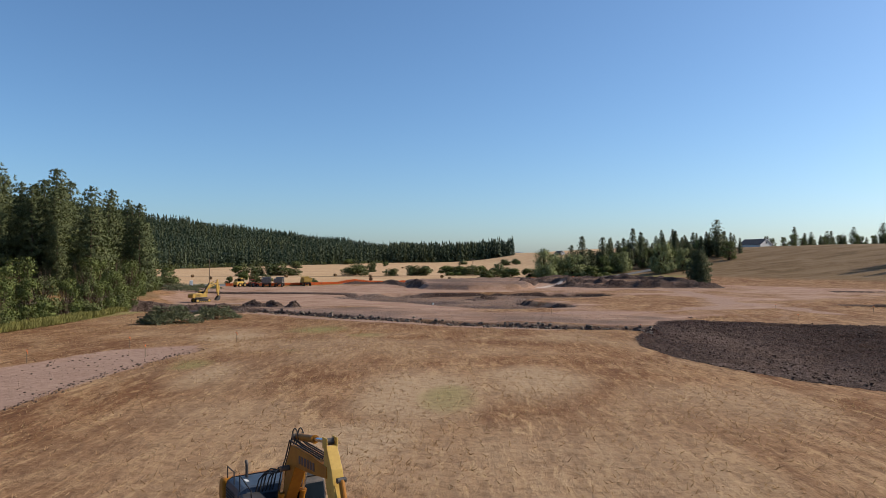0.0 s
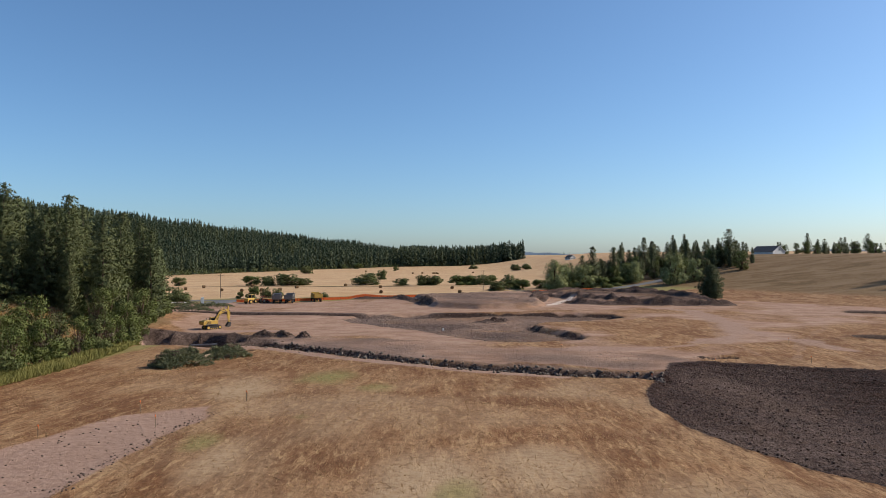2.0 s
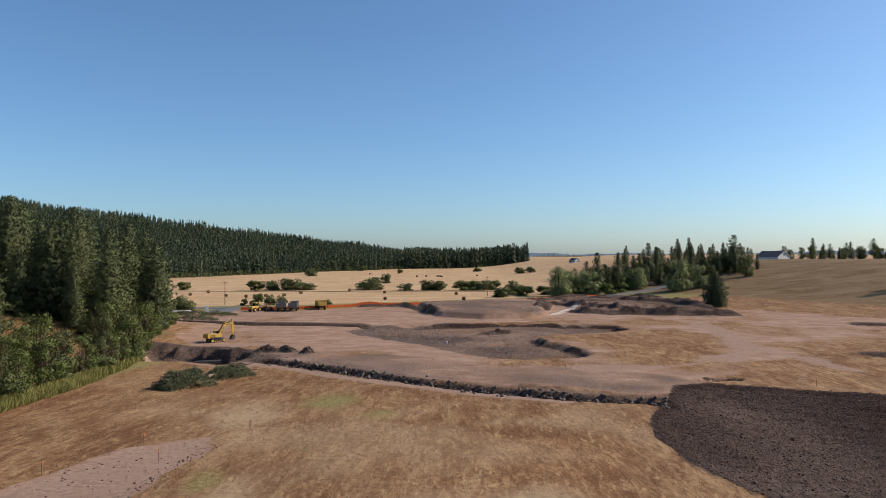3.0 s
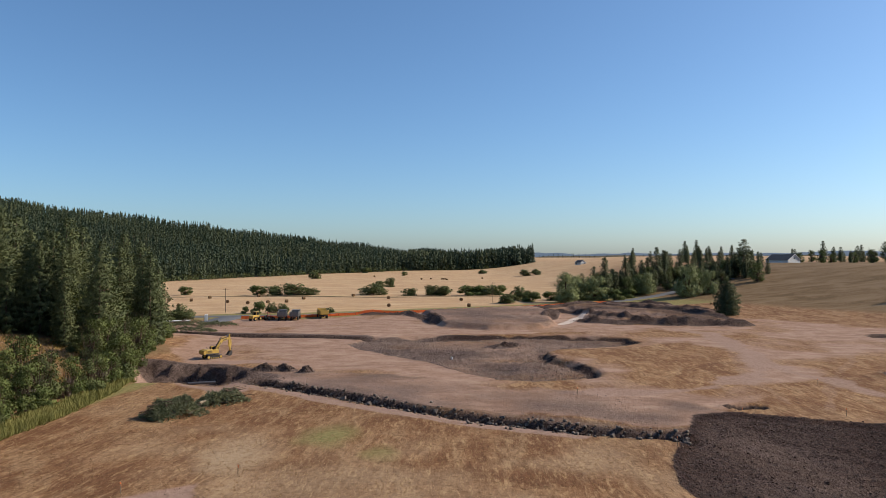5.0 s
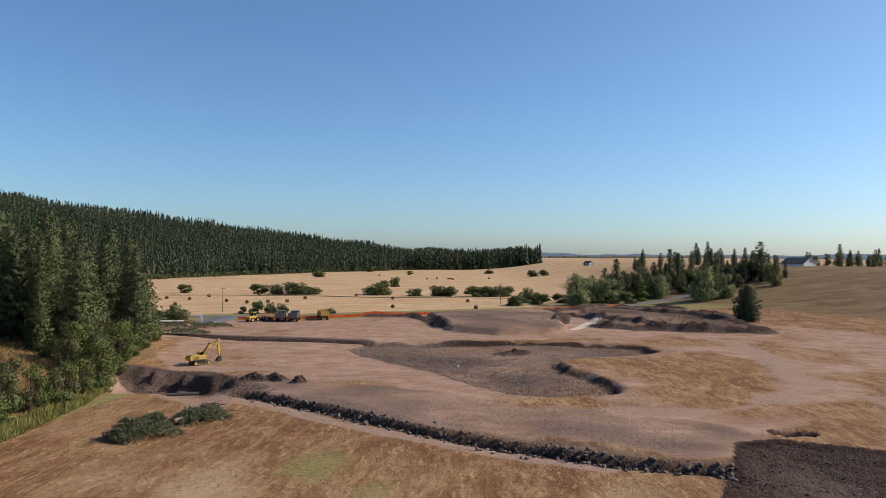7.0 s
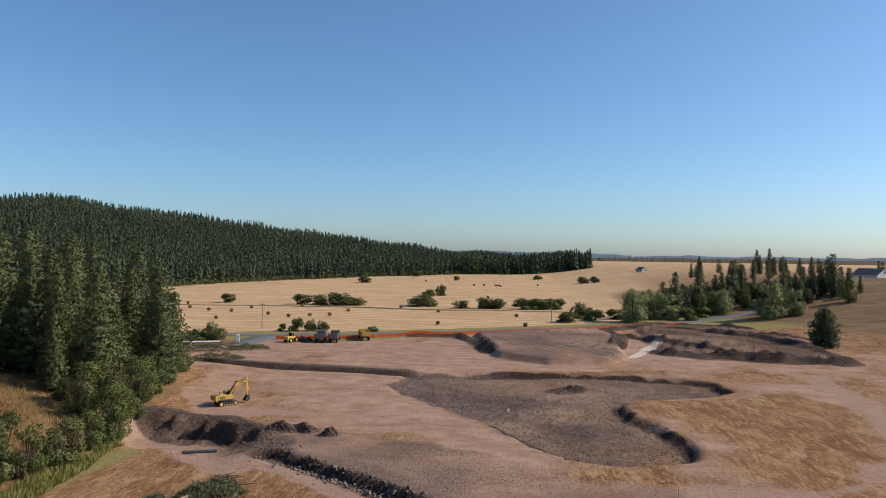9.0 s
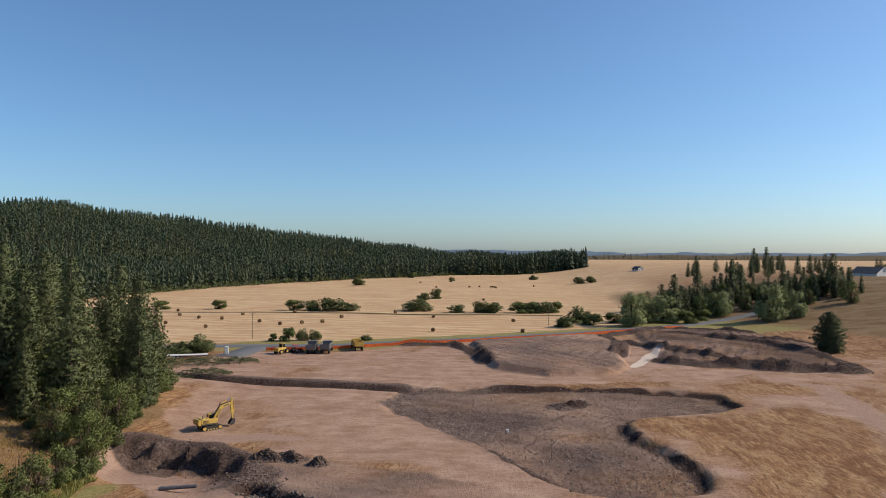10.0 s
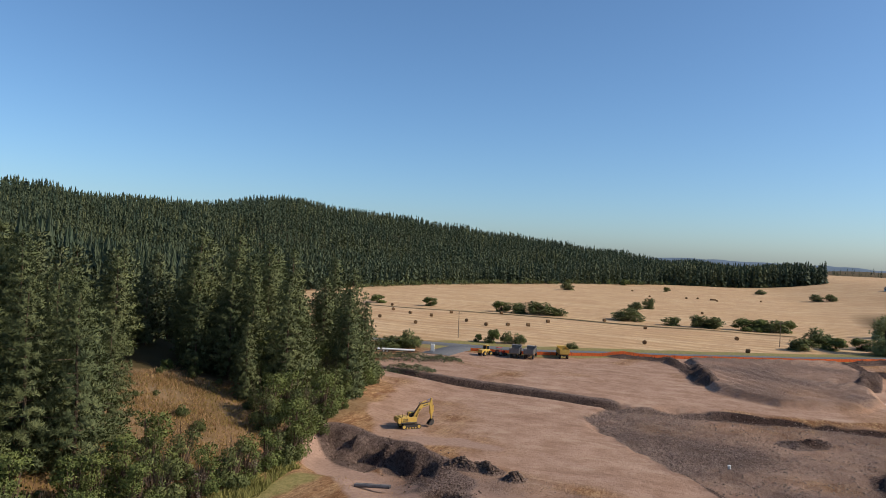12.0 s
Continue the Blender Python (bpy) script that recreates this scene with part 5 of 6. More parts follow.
    part("linkage", rod(rod(BM(), knee_.lerp(tip_, 0.86) + sn * 0.42, tip_ - sd * 0.35, 0.05), knee_.lerp(tip_, 0.86) + sn * 0.42, (bx + 0.25, 0, bz - 0.02), 0.05), DARKSTEEL, ob)
    lamp = box(BM(), (0.06, 0.14, 0.10), (1.30, 0.6, 3.06), bevel=0.01)
    part("work_lamp", lamp, WHITE, ob)
    return ob


excavator((-4.85, 20.7, z_at(-4.85, 20.7) + 0.02), -58, AMBER_SHADED, True, "yellow crawler excavator with amber shade in its paint, parked on dry grass", 0.775)
excavator((-54.6, 160.0, z_at(-54.6, 160.0) + 0.05), 46, YELLOW, False, "yellow crawler excavator standing on bare earth beside the bank", 0.84, (2.5, 4.3), (4.7, 4.9), (5.0, 1.45))


# ---- parked machines ----
def wheel(parent, x, y, r, wide, paint):
    bm = BM()
    for k, (rr, w) in enumerate(((r, wide * 0.72), (r * 0.93, wide))):
        rod(bm, (x, y - w / 2, r), (x, y + w / 2, r), rr, sides=24)
    for k in range(18):
        a = 2 * math.pi * k / 18
        box(bm, (0.07, wide * 0.95, 0.05), (x + r * 0.985 * math.sin(a), y, r + r * 0.985 * math.cos(a)), Matrix.Rotation(a, 4, "Y"))
    tyre = part("wheel", bm, BLACK, parent, "black lugged tyre")
    s = 1 if y > 0 else -1
    part("rim", rod(rod(BM(), (x, y, r), (x, y + s * (wide / 2 + 0.02), r), r * 0.55, sides=18), (x, y, r), (x, y + s * (wide / 2 + 0.08), r), r * 0.2, sides=10), paint, tyre)


def dump_truck(at, turn, bed_paint, cab_paint, label):
    ob = thing("dump_truck", label, "dump truck", at, turn, "machines parked by the fence")
    ob.scale = (1.12,) * 3
    part("chassis", box(box(BM(), (7.2, 0.9, 0.4), (0, 0, 0.95), bevel=0.03), (1.2, 2.2, 0.3), (3.2, 0, 0.8), bevel=0.03), DARKSTEEL, ob)
    floor_ = plate(BM(), [(-3.9, 1.55), (-3.7, 1.25), (1.3, 1.25), (1.5, 1.55), (1.5, 1.7), (-3.9, 1.7)], -1.3, 1.3, 0.02)
    bed = part("dump_bed", floor_, bed_paint, ob, "dull grey steel dump bed")
    for y in (-1.38, 1.28):
        part("bed_side", plate(BM(), [(-3.95, 1.45), (-3.95, 2.75), (1.5, 2.85), (1.5, 1.45)], y, y + 0.1, 0.02), bed_paint, bed)
        for k in range(6):
            part("side_rib", box(BM(), (0.10, 0.07, 1.25), (-3.6 + 0.95 * k, y + (0.13 if y > 0 else -0.03), 2.1)), bed_paint, bed)
    part("headboard", plate(BM(), [(1.4, 1.4), (1.4, 3.05), (2.4, 3.12), (2.4, 3.02), (1.5, 2.95), (1.5, 1.4)], -1.36, 1.36, 0.02), bed_paint, bed)
    part("tailgate", box(BM(), (0.1, 2.6, 1.25), (-3.97, 0, 2.1), bevel=0.02), bed_paint, bed)
    cab = part("cab", plate(BM(), [(1.75, 1.0), (1.75, 2.7), (1.9, 2.82), (2.75, 2.82), (3.05, 2.05), (4.0, 1.95), (4.1, 1.75), (4.1, 0.9)], -1.12, 1.12, 0.06), cab_paint, ob)
    for y in (-1.13, 1.13):
        part("side_window", plate(BM(), [(1.95, 1.95), (1.95, 2.6), (2.65, 2.6), (2.88, 1.95)], y - 0.006, y + 0.006), GLASS, cab)
    part("windscreen", box(BM(), (0.02, 1.9, 0.72), (2.93, 0, 2.42), Matrix.Rotation(-0.37, 4, "Y")), GLASS, cab)
    part("grille", box(BM(), (0.03, 1.3, 0.6), (4.11, 0, 1.4), bevel=0.01), BLACK, cab)
    for y in (-0.85, 0.85):
        part("headlight", rod(BM(), (4.1, y, 1.35), (4.15, y, 1.35), 0.11, sides=12), WHITE, cab)
    part("exhaust_stack", rod(BM(), (1.62, -0.95, 1.0), (1.62, -0.95, 3.3), 0.08), CHROME, ob)
    for x in (-2.7, -1.4, 3.1):
        for y in (-1.05, 1.05):
            wheel(ob, x, y, 0.55, 0.42, cab_paint)
    return ob


def loader(at, turn, paint, label, scale=1.0):
    ob = thing("wheel_loader", label, "wheel loader", at, turn, "machines parked by the fence")
    ob.scale = (scale,) * 3
    part("engine_body", plate(BM(), [(-2.9, 0.9), (-2.95, 1.75), (-2.7, 1.95), (-0.7, 2.0), (-0.6, 0.9)], -0.85, 0.85, 0.07), paint, ob)
    part("front_frame", plate(BM(), [(0.3, 0.7), (0.3, 1.5), (1.0, 1.9), (1.7, 1.3), (1.7, 0.7)], -0.6, 0.6, 0.05), paint, ob)
    part("hinge", rod(BM(), (-0.15, 0, 0.7), (-0.15, 0, 1.5), 0.3, sides=16), DARKSTEEL, ob)
    cab = part("cab", plate(BM(), [(-0.65, 1.3), (-0.65, 3.1), (0.55, 3.1), (0.75, 1.9), (0.6, 1.3)], -0.72, 0.72, 0.05), paint, ob)
    part("cab_roof", box(BM(), (1.5, 1.65, 0.12), (-0.02, 0, 3.18), bevel=0.04), paint, cab)
    for y in (-0.735, 0.735):
        part("side_window", plate(BM(), [(-0.55, 2.0), (-0.55, 2.98), (0.45, 2.98), (0.62, 2.0)], y - 0.008, y + 0.008), GLASS, cab)
    part("rear_window", box(BM(), (0.02, 1.2, 0.95), (-0.665, 0, 2.5)), GLASS, cab)
    part("windscreen", box(BM(), (0.02, 1.25, 0.95), (0.665, 0, 2.5), Matrix.Rotation(-0.16, 4, "Y")), GLASS, cab)
    for y in (-0.45, 0.45):
        part("lift_arm", plate(BM(), [(0.7, 1.95), (0.9, 2.05), (2.2, 1.1), (2.9, 0.5), (2.75, 0.35), (2.0, 0.85)], y - 0.08, y + 0.08, 0.02), paint, ob)
        cylinder_pair(ob, "lift_cylinder", (0.9, y * 0.7, 0.9), (2.1, y * 0.7, 0.95), 0.08, paint)
    bm = plate(BM(), [(2.75, 0.85), (2.85, 0.15), (3.9, 0.08), (3.9, 0.14), (2.95, 0.25), (2.87, 0.95)], -1.35, 1.35, 0.0)
    for y in (-1.35, 1.30):
        plate(bm, [(2.8, 0.9), (2.85, 0.12), (3.85, 0.1), (3.2, 0.85)], y, y + 0.05)
    part("bucket", bm, DARKSTEEL, ob, "worn steel bucket")
    for x in (-1.75, 1.1):
        for y in (-0.98, 0.98):
            wheel(ob, x, y, 0.72, 0.52, paint)
    part("exhaust_pipe", rod(BM(), (-1.6, 0.3, 1.95), (-1.6, 0.3, 2.7), 0.06), DARKSTEEL, ob)
    return ob


def tractor(at, turn):
    ob = thing("tractor", "small red and grey tractor parked by the orange fence", "tractor", at, turn, "machines parked by the fence")
    part("hood", plate(BM(), [(0.1, 0.8), (0.1, 1.55), (1.7, 1.45), (1.85, 1.2), (1.85, 0.75)], -0.38, 0.38, 0.06), RED, ob)
    part("chassis", box(BM(), (3.2, 0.5, 0.35), (0.3, 0, 0.75), bevel=0.03), DARKSTEEL, ob)
    cab = part("cab_frame", BM(), DARKSTEEL, ob)
    for x in (-1.15, 0.05):
        for y in (-0.6, 0.6):
            part("post", box(BM(), (0.08, 0.08, 1.4), (x, y, 1.8)), DARKSTEEL, cab)
    part("roof", box(BM(), (1.5, 1.45, 0.12), (-0.55, 0, 2.55), bevel=0.04), RED, cab)
    part("seat", box(box(BM(), (0.5, 0.5, 0.15), (-0.7, 0, 1.3), bevel=0.04), (0.12, 0.5, 0.5), (-0.95, 0, 1.55), bevel=0.04), BLACK, ob)
    for y in (-0.85, 0.85):
        wheel(ob, -0.7, y, 0.72, 0.42, GREYPAINT)
        wheel(ob, 1.35, y * 0.85, 0.45, 0.28, GREYPAINT)
        part("fender", plate(BM(), [(-1.5, 1.3), (-1.2, 1.6), (-0.3, 1.6), (0.0, 1.25), (-0.3, 1.5), (-1.2, 1.5)], y - 0.2, y + 0.2), RED, ob)
    part("loader_bucket", plate(BM(), [(2.2, 0.75), (2.25, 0.1), (2.9, 0.06), (2.9, 0.12), (2.35, 0.2), (2.3, 0.8)], -0.85, 0.85), DARKSTEEL, ob)
    for y in (-0.5, 0.5):
        part("loader_arm", plate(BM(), [(0.3, 1.5), (0.4, 1.6), (1.7, 1.1), (2.3, 0.4), (2.2, 0.3), (1.6, 0.95)], y - 0.05, y + 0.05), RED, ob)
    return ob


def grounded(x, y, lift=0.0):
    return (x, y, z_at(x, y) + lift)


loader(grounded(-73.2, 256.2), 70, YELLOW, "yellow wheel loader parked in front of the orange fence")
tractor(grounded(-69.4, 258.8), 62)
dump_truck(grounded(-64.7, 260.2), 100, GREYPAINT, GREYPAINT, "grey dump truck with a square bed parked by the fence")
dump_truck(grounded(-60.3, 261.4), 96, GREYPAINT, DARKSTEEL, "dark grey dump truck parked beside the other truck")
dump_truck(grounded(-52.0, 268.6), 112, YELLOW, YELLOW, "dusty yellow dump truck parked by the orange fence")


# ---- orange safety fence ----
def fence_line(path, high, gap):
    ob = thing("safety_fence", "orange plastic mesh safety fence along the road", "fence", (0, 0, 0))
    pts = []
    for a, b in zip(path, path[1:]):
        count = max(1, round(math.dist(a, b) / gap))
        pts += [(a[0] + (b[0] - a[0]) * i / count, a[1] + (b[1] - a[1]) * i / count) for i in range(count)]
    pts.append(path[-1])
    pts = [(x, y, z_at(x, y)) for x, y in pts]
    for x, y, z in pts:
        part("post", rod(BM(), (x, y, z - 0.2), (x, y, z + high + 0.15), 0.035, sides=6), TIMBER, ob)
    for (ax, ay, az), (bx, by, bz) in zip(pts, pts[1:]):
        bm = BM()
        cols = 4
        grid = []
        for i in range(cols + 1):
            k = i / cols
            sag = 0.10 * math.sin(math.pi * k) + rng.uniform(-0.03, 0.03)
            off = 0.10 * math.sin(math.pi * k) * rng.uniform(-1, 1)
            x, y, z = ax + (bx - ax) * k, ay + (by - ay) * k + off, az + (bz - az) * k
            grid.append((bm.verts.new((x, y, z + 0.05)), bm.verts.new((x, y, z + high * 0.5)), bm.verts.new((x, y, z + high - sag))))
        faces = []
        for p, q in zip(grid, grid[1:]):
            for j in range(2):
                faces.append(bm.faces.new((p[j], q[j], q[j + 1], p[j + 1])))
        bmesh.ops.solidify(bm, geom=faces, thickness=0.02)
        part("mesh_panel", bm, ORANGE, ob)
    return ob


fence_line(FENCE, 1.1, 3.4)


# ---- toilet, beams, pipes, stakes, bucket, poles ----
ob = thing("portable_toilet", "white portable toilet standing by the road", "portable toilet", grounded(-89.3, 251.5), 20)
part("body", box(BM(), (1.15, 1.15, 2.1), (0, 0, 1.15), bevel=0.04), WHITE, ob)
part("door", box(BM(), (0.9, 0.04, 1.85), (0, -0.59, 1.12), bevel=0.01), PALESIDING, ob)
part("roof", plate(BM(), [(-0.6, 2.2), (-0.45, 2.38), (0.45, 2.38), (0.6, 2.2)], -0.6, 0.6, 0.02), WHITE, ob)
part("skid", box(BM(), (1.25, 1.25, 0.1), (0, 0, 0.05)), DARKSTEEL, ob)
part("vent_pipe", rod(BM(), (0.4, 0.4, 2.2), (0.4, 0.4, 2.6), 0.05), WHITE, ob)

ob = thing("flatbed_trailer", "long low white flatbed trailer parked by shrubs", "trailer", grounded(-97.5, 242.3), 20)
part("deck", box(BM(), (11.5, 2.3, 0.25), (0, 0, 0.95), bevel=0.03), WHITE, ob)
for y in (-0.45, 0.45):
    part("beam", box(BM(), (11.3, 0.14, 0.35), (0, y, 0.65)), DARKSTEEL, ob)
part("tongue", plate(BM(), [(5.7, 0.6), (5.7, 0.9), (7.0, 0.75), (7.0, 0.65)], -0.15, 0.15), DARKSTEEL, ob)
for x in (-3.6, -2.6):
    for y in (-0.95, 0.95):
        wheel(ob, x, y, 0.42, 0.26, WHITE)
part("stand", box(BM(), (0.15, 0.15, 0.65), (5.6, 0, 0.33)), DARKSTEEL, ob)

for k, (off, up, lean) in enumerate(((0.0, 0.0, 0), (0.46, 0.02, 2), (0.95, 0.0, -1.5))):
    a = radians(-4)
    x, y = -45.4 - off * 0.3, 128.9 + off
    bm = BM()
    for r0, flip in ((0.22, False), (0.185, True)):
        made = bmesh.ops.create_cone(bm, cap_ends=False, segments=18, radius1=r0, radius2=r0, depth=4.6, matrix=Matrix.Rotation(math.pi / 2, 4, "Y"))
    ends = [e for e in bm.edges if e.is_boundary]
    bmesh.ops.bridge_loops(bm, edges=[e for e in ends if e.verts[0].co.x > 0])
    bmesh.ops.bridge_loops(bm, edges=[e for e in ends if e.verts[0].co.x < 0])
    ends_up = max(z_at(x + k_ * math.cos(radians(20)), y + k_ * math.sin(radians(20))) for k_ in (-2.2, -1.1, 0.0, 1.1, 2.2))
    me = bpy.data.meshes.new("culvert_pipe")
    bm.to_mesh(me)
    bm.free()
    me.materials.append(PIPE if k != 1 else GREYPAINT)
    ob = new("culvert_pipe", me)
    ob.matrix_basis = pose(x, y, ends_up + 0.20 + up, 0, 0, 20 + lean)
    tagged(ob, "grey steel culvert pipe lying on the dirt lane" if k != 1 else "grey plastic pipe lying between steel pipes", "pipe", "pipes on the lane")

for sx, sy in [(-21.5, 74), (-30, 68), (24.5, 88), (40, 109), (52, 104), (66, 100), (74, 122), (-26, 62), (-34, 58), (18, 118), (96, 236), (60, 128)]:
    ob = thing("survey_stake", "wooden survey stake with an orange ribbon in the ground", "survey stake", grounded(sx, sy), rng.uniform(0, 90), "survey stakes")
    part("stake", box(BM(), (0.05, 0.03, 1.2), (0, 0, 0.5)), TIMBER, ob)
    part("ribbon", box(box(BM(), (0.075, 0.05, 0.16), (0, 0, 1.0)), (0.03, 0.012, 0.26), (0.05, 0.01, 0.86)), ORANGE, ob)

ob = thing("bucket", "white plastic bucket lying in the dug pit", "bucket", grounded(-2.4, 169), 0)
part("body", rod(BM(), (0, 0, 0), (0, 0, 0.6), 0.2, 0.26, 20), WHITE, ob)
part("rim", rod(BM(), (0, 0, 0.56), (0, 0, 0.61), 0.28, sides=20), WHITE, ob)
part("handle", pipe_along(BM(), [(0.27 * math.cos(t), 0.1, 0.59 + 0.18 * math.sin(t)) for t in np.linspace(0, math.pi, 7)], 0.015), DARKSTEEL, ob)

for px_, py_, tall in [(-95.3, 289.5, 9.8), (15, 356, 10.2), (140, 415, 11), (-190, 262, 9.5)]:
    ob = thing("utility_pole", "weathered wooden utility pole beside the road", "utility pole", grounded(px_, py_), 25, "utility poles")
    part("pole", rod(BM(), (0, 0, -0.5), (0, 0, tall), 0.16, 0.10, 10), TIMBER, ob)
    arm = part("cross_arm", box(BM(), (2.2, 0.1, 0.12), (0, 0.12, tall - 0.7)), TIMBER, ob)
    for x in (-0.95, 0.0, 0.95):
        part("insulator", rod(BM(), (x, 0.12, tall - 0.64), (x, 0.12, tall - 0.42), 0.05), GREYPAINT, arm)

# ---- round bales ----
def bale_mesh():
    bm = BM()
    bmesh.ops.create_cone(bm, cap_ends=True, segments=22, radius1=0.78, radius2=0.78, depth=1.5, matrix=Matrix.Rotation(math.pi / 2, 4, "Y"))
    bmesh.ops.bevel(bm, geom=[e for e in bm.edges if abs(e.verts[0].co.x - e.verts[1].co.x) < 0.01], offset=0.09, segments=2, affect="EDGES")
    for v in bm.verts:
        v.co *= 1 + 0.04 * noise.noise(v.co * 3)
    me = bpy.data.meshes.new("round_bale")
    bm.to_mesh(me)
    bm.free()
    me.materials.append(BALE)
    return me


BALE_MESH = bale_mesh()
BALES = [(-153.7, 340), (-150.6, 367), (-130, 328), (-138, 364), (-136.7, 387), (-116, 354), (-102, 341), (-94, 347), (-86.6, 353.7), (-83.6, 378), (-62.5, 411), (-115, 404),
         (-181, 408), (-40, 389), (-0.6, 370), (-33, 324.4), (3, 326), (-70, 690), (-40, 700), (-31, 706), (-95, 770), (-15, 690), (20, 720), (-170, 350), (-166, 379), (-20, 520)]
for bx, by in BALES:
    ob = new("round_bale", BALE_MESH)
    ob.matrix_basis = pose(bx, by, z_at(bx, by) + 0.74, 0, 0, rng.uniform(0, 180))
    tagged(ob, "brown round straw bale lying on the stubble", "straw bale", "round bales")
for k in range(6):
    ob = new("round_bale", BALE_MESH)
    x, y = -20 + 1.7 * (k % 3), 700 + 1.6 * (k // 3)
    ob.matrix_basis = pose(x, y, z_at(x, y) + 0.74, 0, 0, 90)
    tagged(ob, "brown round straw bale in a stacked row on the stubble", "straw bale", "stacked bales")


# ---- houses ----
def house(at, turn, size, wall_paint, label, group="houses on the hillside"):
    """Gabled house: walls with openings' frames and panes, a pitched roof with eaves, chimney."""
    w, d, h, rise = size
    ob = thing("house", label, "house", at, turn, group)
    shell = BM()
    plate(shell, [(-d / 2, -1.0), (-d / 2, h), (0, h + rise), (d / 2, h), (d / 2, -1.0)], -w / 2, w / 2)
    walls = part("wall", shell, wall_paint, ob)
    walls.rotation_euler = (0, 0, math.pi / 2)
    roof = BM()
    slope = math.hypot(d / 2 + 0.5, rise * (1 + 1.0 / d))
    for s in (-1, 1):
        tilt = math.atan2(rise, d / 2)
        c = (0, s * (d / 4 + 0.22), h + rise / 2 - 0.10)
        box(roof, (w + 1.0, math.hypot(d / 2, rise) + 0.6, 0.16), c, Matrix.Rotation(-s * tilt, 4, "X"))
    part("roof", roof, ROOF, ob, "dark shingle roof")
    part("chimney", box(BM(), (0.8, 0.7, 1.6), (w * 0.2, d * 0.12, h + rise * 0.9), bevel=0.03), TIMBER, ob)
    rows = [(-0.36, 1.5), (-0.18, 1.5), (0.05, 1.5), (0.22, 1.5), (0.38, 1.5)]
    for k, z in rows:
        win = part("window", box(BM(), (1.3, 0.10, 1.3), (k * w, -d / 2 - 0.02, z)), WHITE, ob)
        part("pane", box(BM(), (1.1, 0.04, 1.1), (k * w, -d / 2 - 0.08, z)), GLASS, win)
    for y, z in ((-d * 0.22, 1.5), (d * 0.22, 1.5), (0, h + rise * 0.3)):
        for s in (-1, 1):
            win = part("window", box(BM(), (0.10, 1.3, 1.3), (s * (w / 2 + 0.02), y, z)), WHITE, ob)
            part("pane", box(BM(), (0.04, 1.1, 1.1), (s * (w / 2 + 0.08), y, z)), GLASS, win)
    part("door", box(BM(), (1.0, 0.08, 2.1), (-0.27 * w, -d / 2 - 0.03, 1.05)), TIMBER, ob)
    for s in (-1, 1):
        for t in (-1, 1):
            tilt = math.atan2(rise, d / 2)
            part("gable_trim", box(BM(), (0.12, math.hypot(d / 2, rise) + 0.5, 0.3), (s * (w / 2 + 0.52), t * (d / 4 + 0.2), h + rise / 2 - 0.12), Matrix.Rotation(-t * tilt, 4, "X")), WHITE, ob)
    return ob


house(grounded(235, 533, -2.2), -60, (18, 14, 4.2, 4.0), PALESIDING, "pale gabled house with white trim on the hill")
house(grounded(405, 640), 30, (14, 9, 3.6, 2.8), SIDING, "low cream house with a dark roof on the skyline")
house(grounded(430, 665), 10, (10, 7, 2.8, 1.2), PALESIDING, "white long low farm building on the skyline")
house(grounded(137.7, 838, -0.5), -60, (10, 7.5, 2.8, 2.4), PALESIDING, "white farmhouse with a dark roof in the stubble field", "far farmhouses")

# ---- brush piles ----
def brush_pile(at, turn, long_, wide, tall, count, label):
    ob = thing("brush_pile", label, "brush pile", (at[0], at[1], 0), 0, "brush piles")
    a = radians(turn)
    dirs = np.array([math.cos(a), math.sin(a)]), np.array([-math.sin(a), math.cos(a)])
    u, v = rng.uniform(-1, 1, count), rng.normal(0, 0.42, count)
    lump = 0.65 + 0.35 * wave(u * long_, v * wide, 2.6, 41)
    top = tall * np.clip(1 - v * v, 0, 1) * (1 - 0.8 * np.abs(u) ** 2.5) * lump
    xy = np.array(at) + u[:, None] * dirs[0] * long_ / 2 + v[:, None] * dirs[1] * wide / 2
    z = height(xy[:, 0], xy[:, 1]) + top * rng.uniform(0.25, 1.0, count) ** 0.6
    out = np.column_stack([rng.normal(0, 0.6, (count, 2)), rng.uniform(0.1, 0.8, count)])
    places = np.column_stack([xy - np.array(at), z])
    me = mesh_of("foliage", *tris(sprays(places, out, 0.62, 0.11, 9, 0.0, 0.6)), CUTGREEN)
    p = new("foliage", me)
    p.parent = ob
    for k in range(max(5, count // 55)):
        i = int(rng.integers(0, count))
        d = Vector((dirs[0][0], dirs[0][1], rng.uniform(-0.05, 0.12))) * rng.uniform(1.0, 2.6) + Vector((rng.normal(0, 0.8), rng.normal(0, 0.8), 0))
        c = Vector(places[i]) + Vector((0, 0, rng.uniform(0.15, 0.6)))
        part("branch", rod(BM(), c - d * 0.5, c + d * 0.5, rng.uniform(0.05, 0.14), 0.03, 7), BARK, ob)
    end = -dirs[0] * long_ * 0.47
    for k in range(4):
        base = Vector((end[0] + rng.uniform(-0.5, 0.3), end[1] + rng.uniform(-0.9, 0.9), 0))
        base.z = z_at(at[0] + base.x, at[1] + base.y) + 0.3 + 0.25 * (k % 2)
        part("cut_log", rod(BM(), base, base + Vector((dirs[0][0] * 1.3, dirs[0][1] * 1.3, 0.25)), 0.24, 0.2, 12), CUTWOOD, ob, "pale freshly cut log end")
    return ob


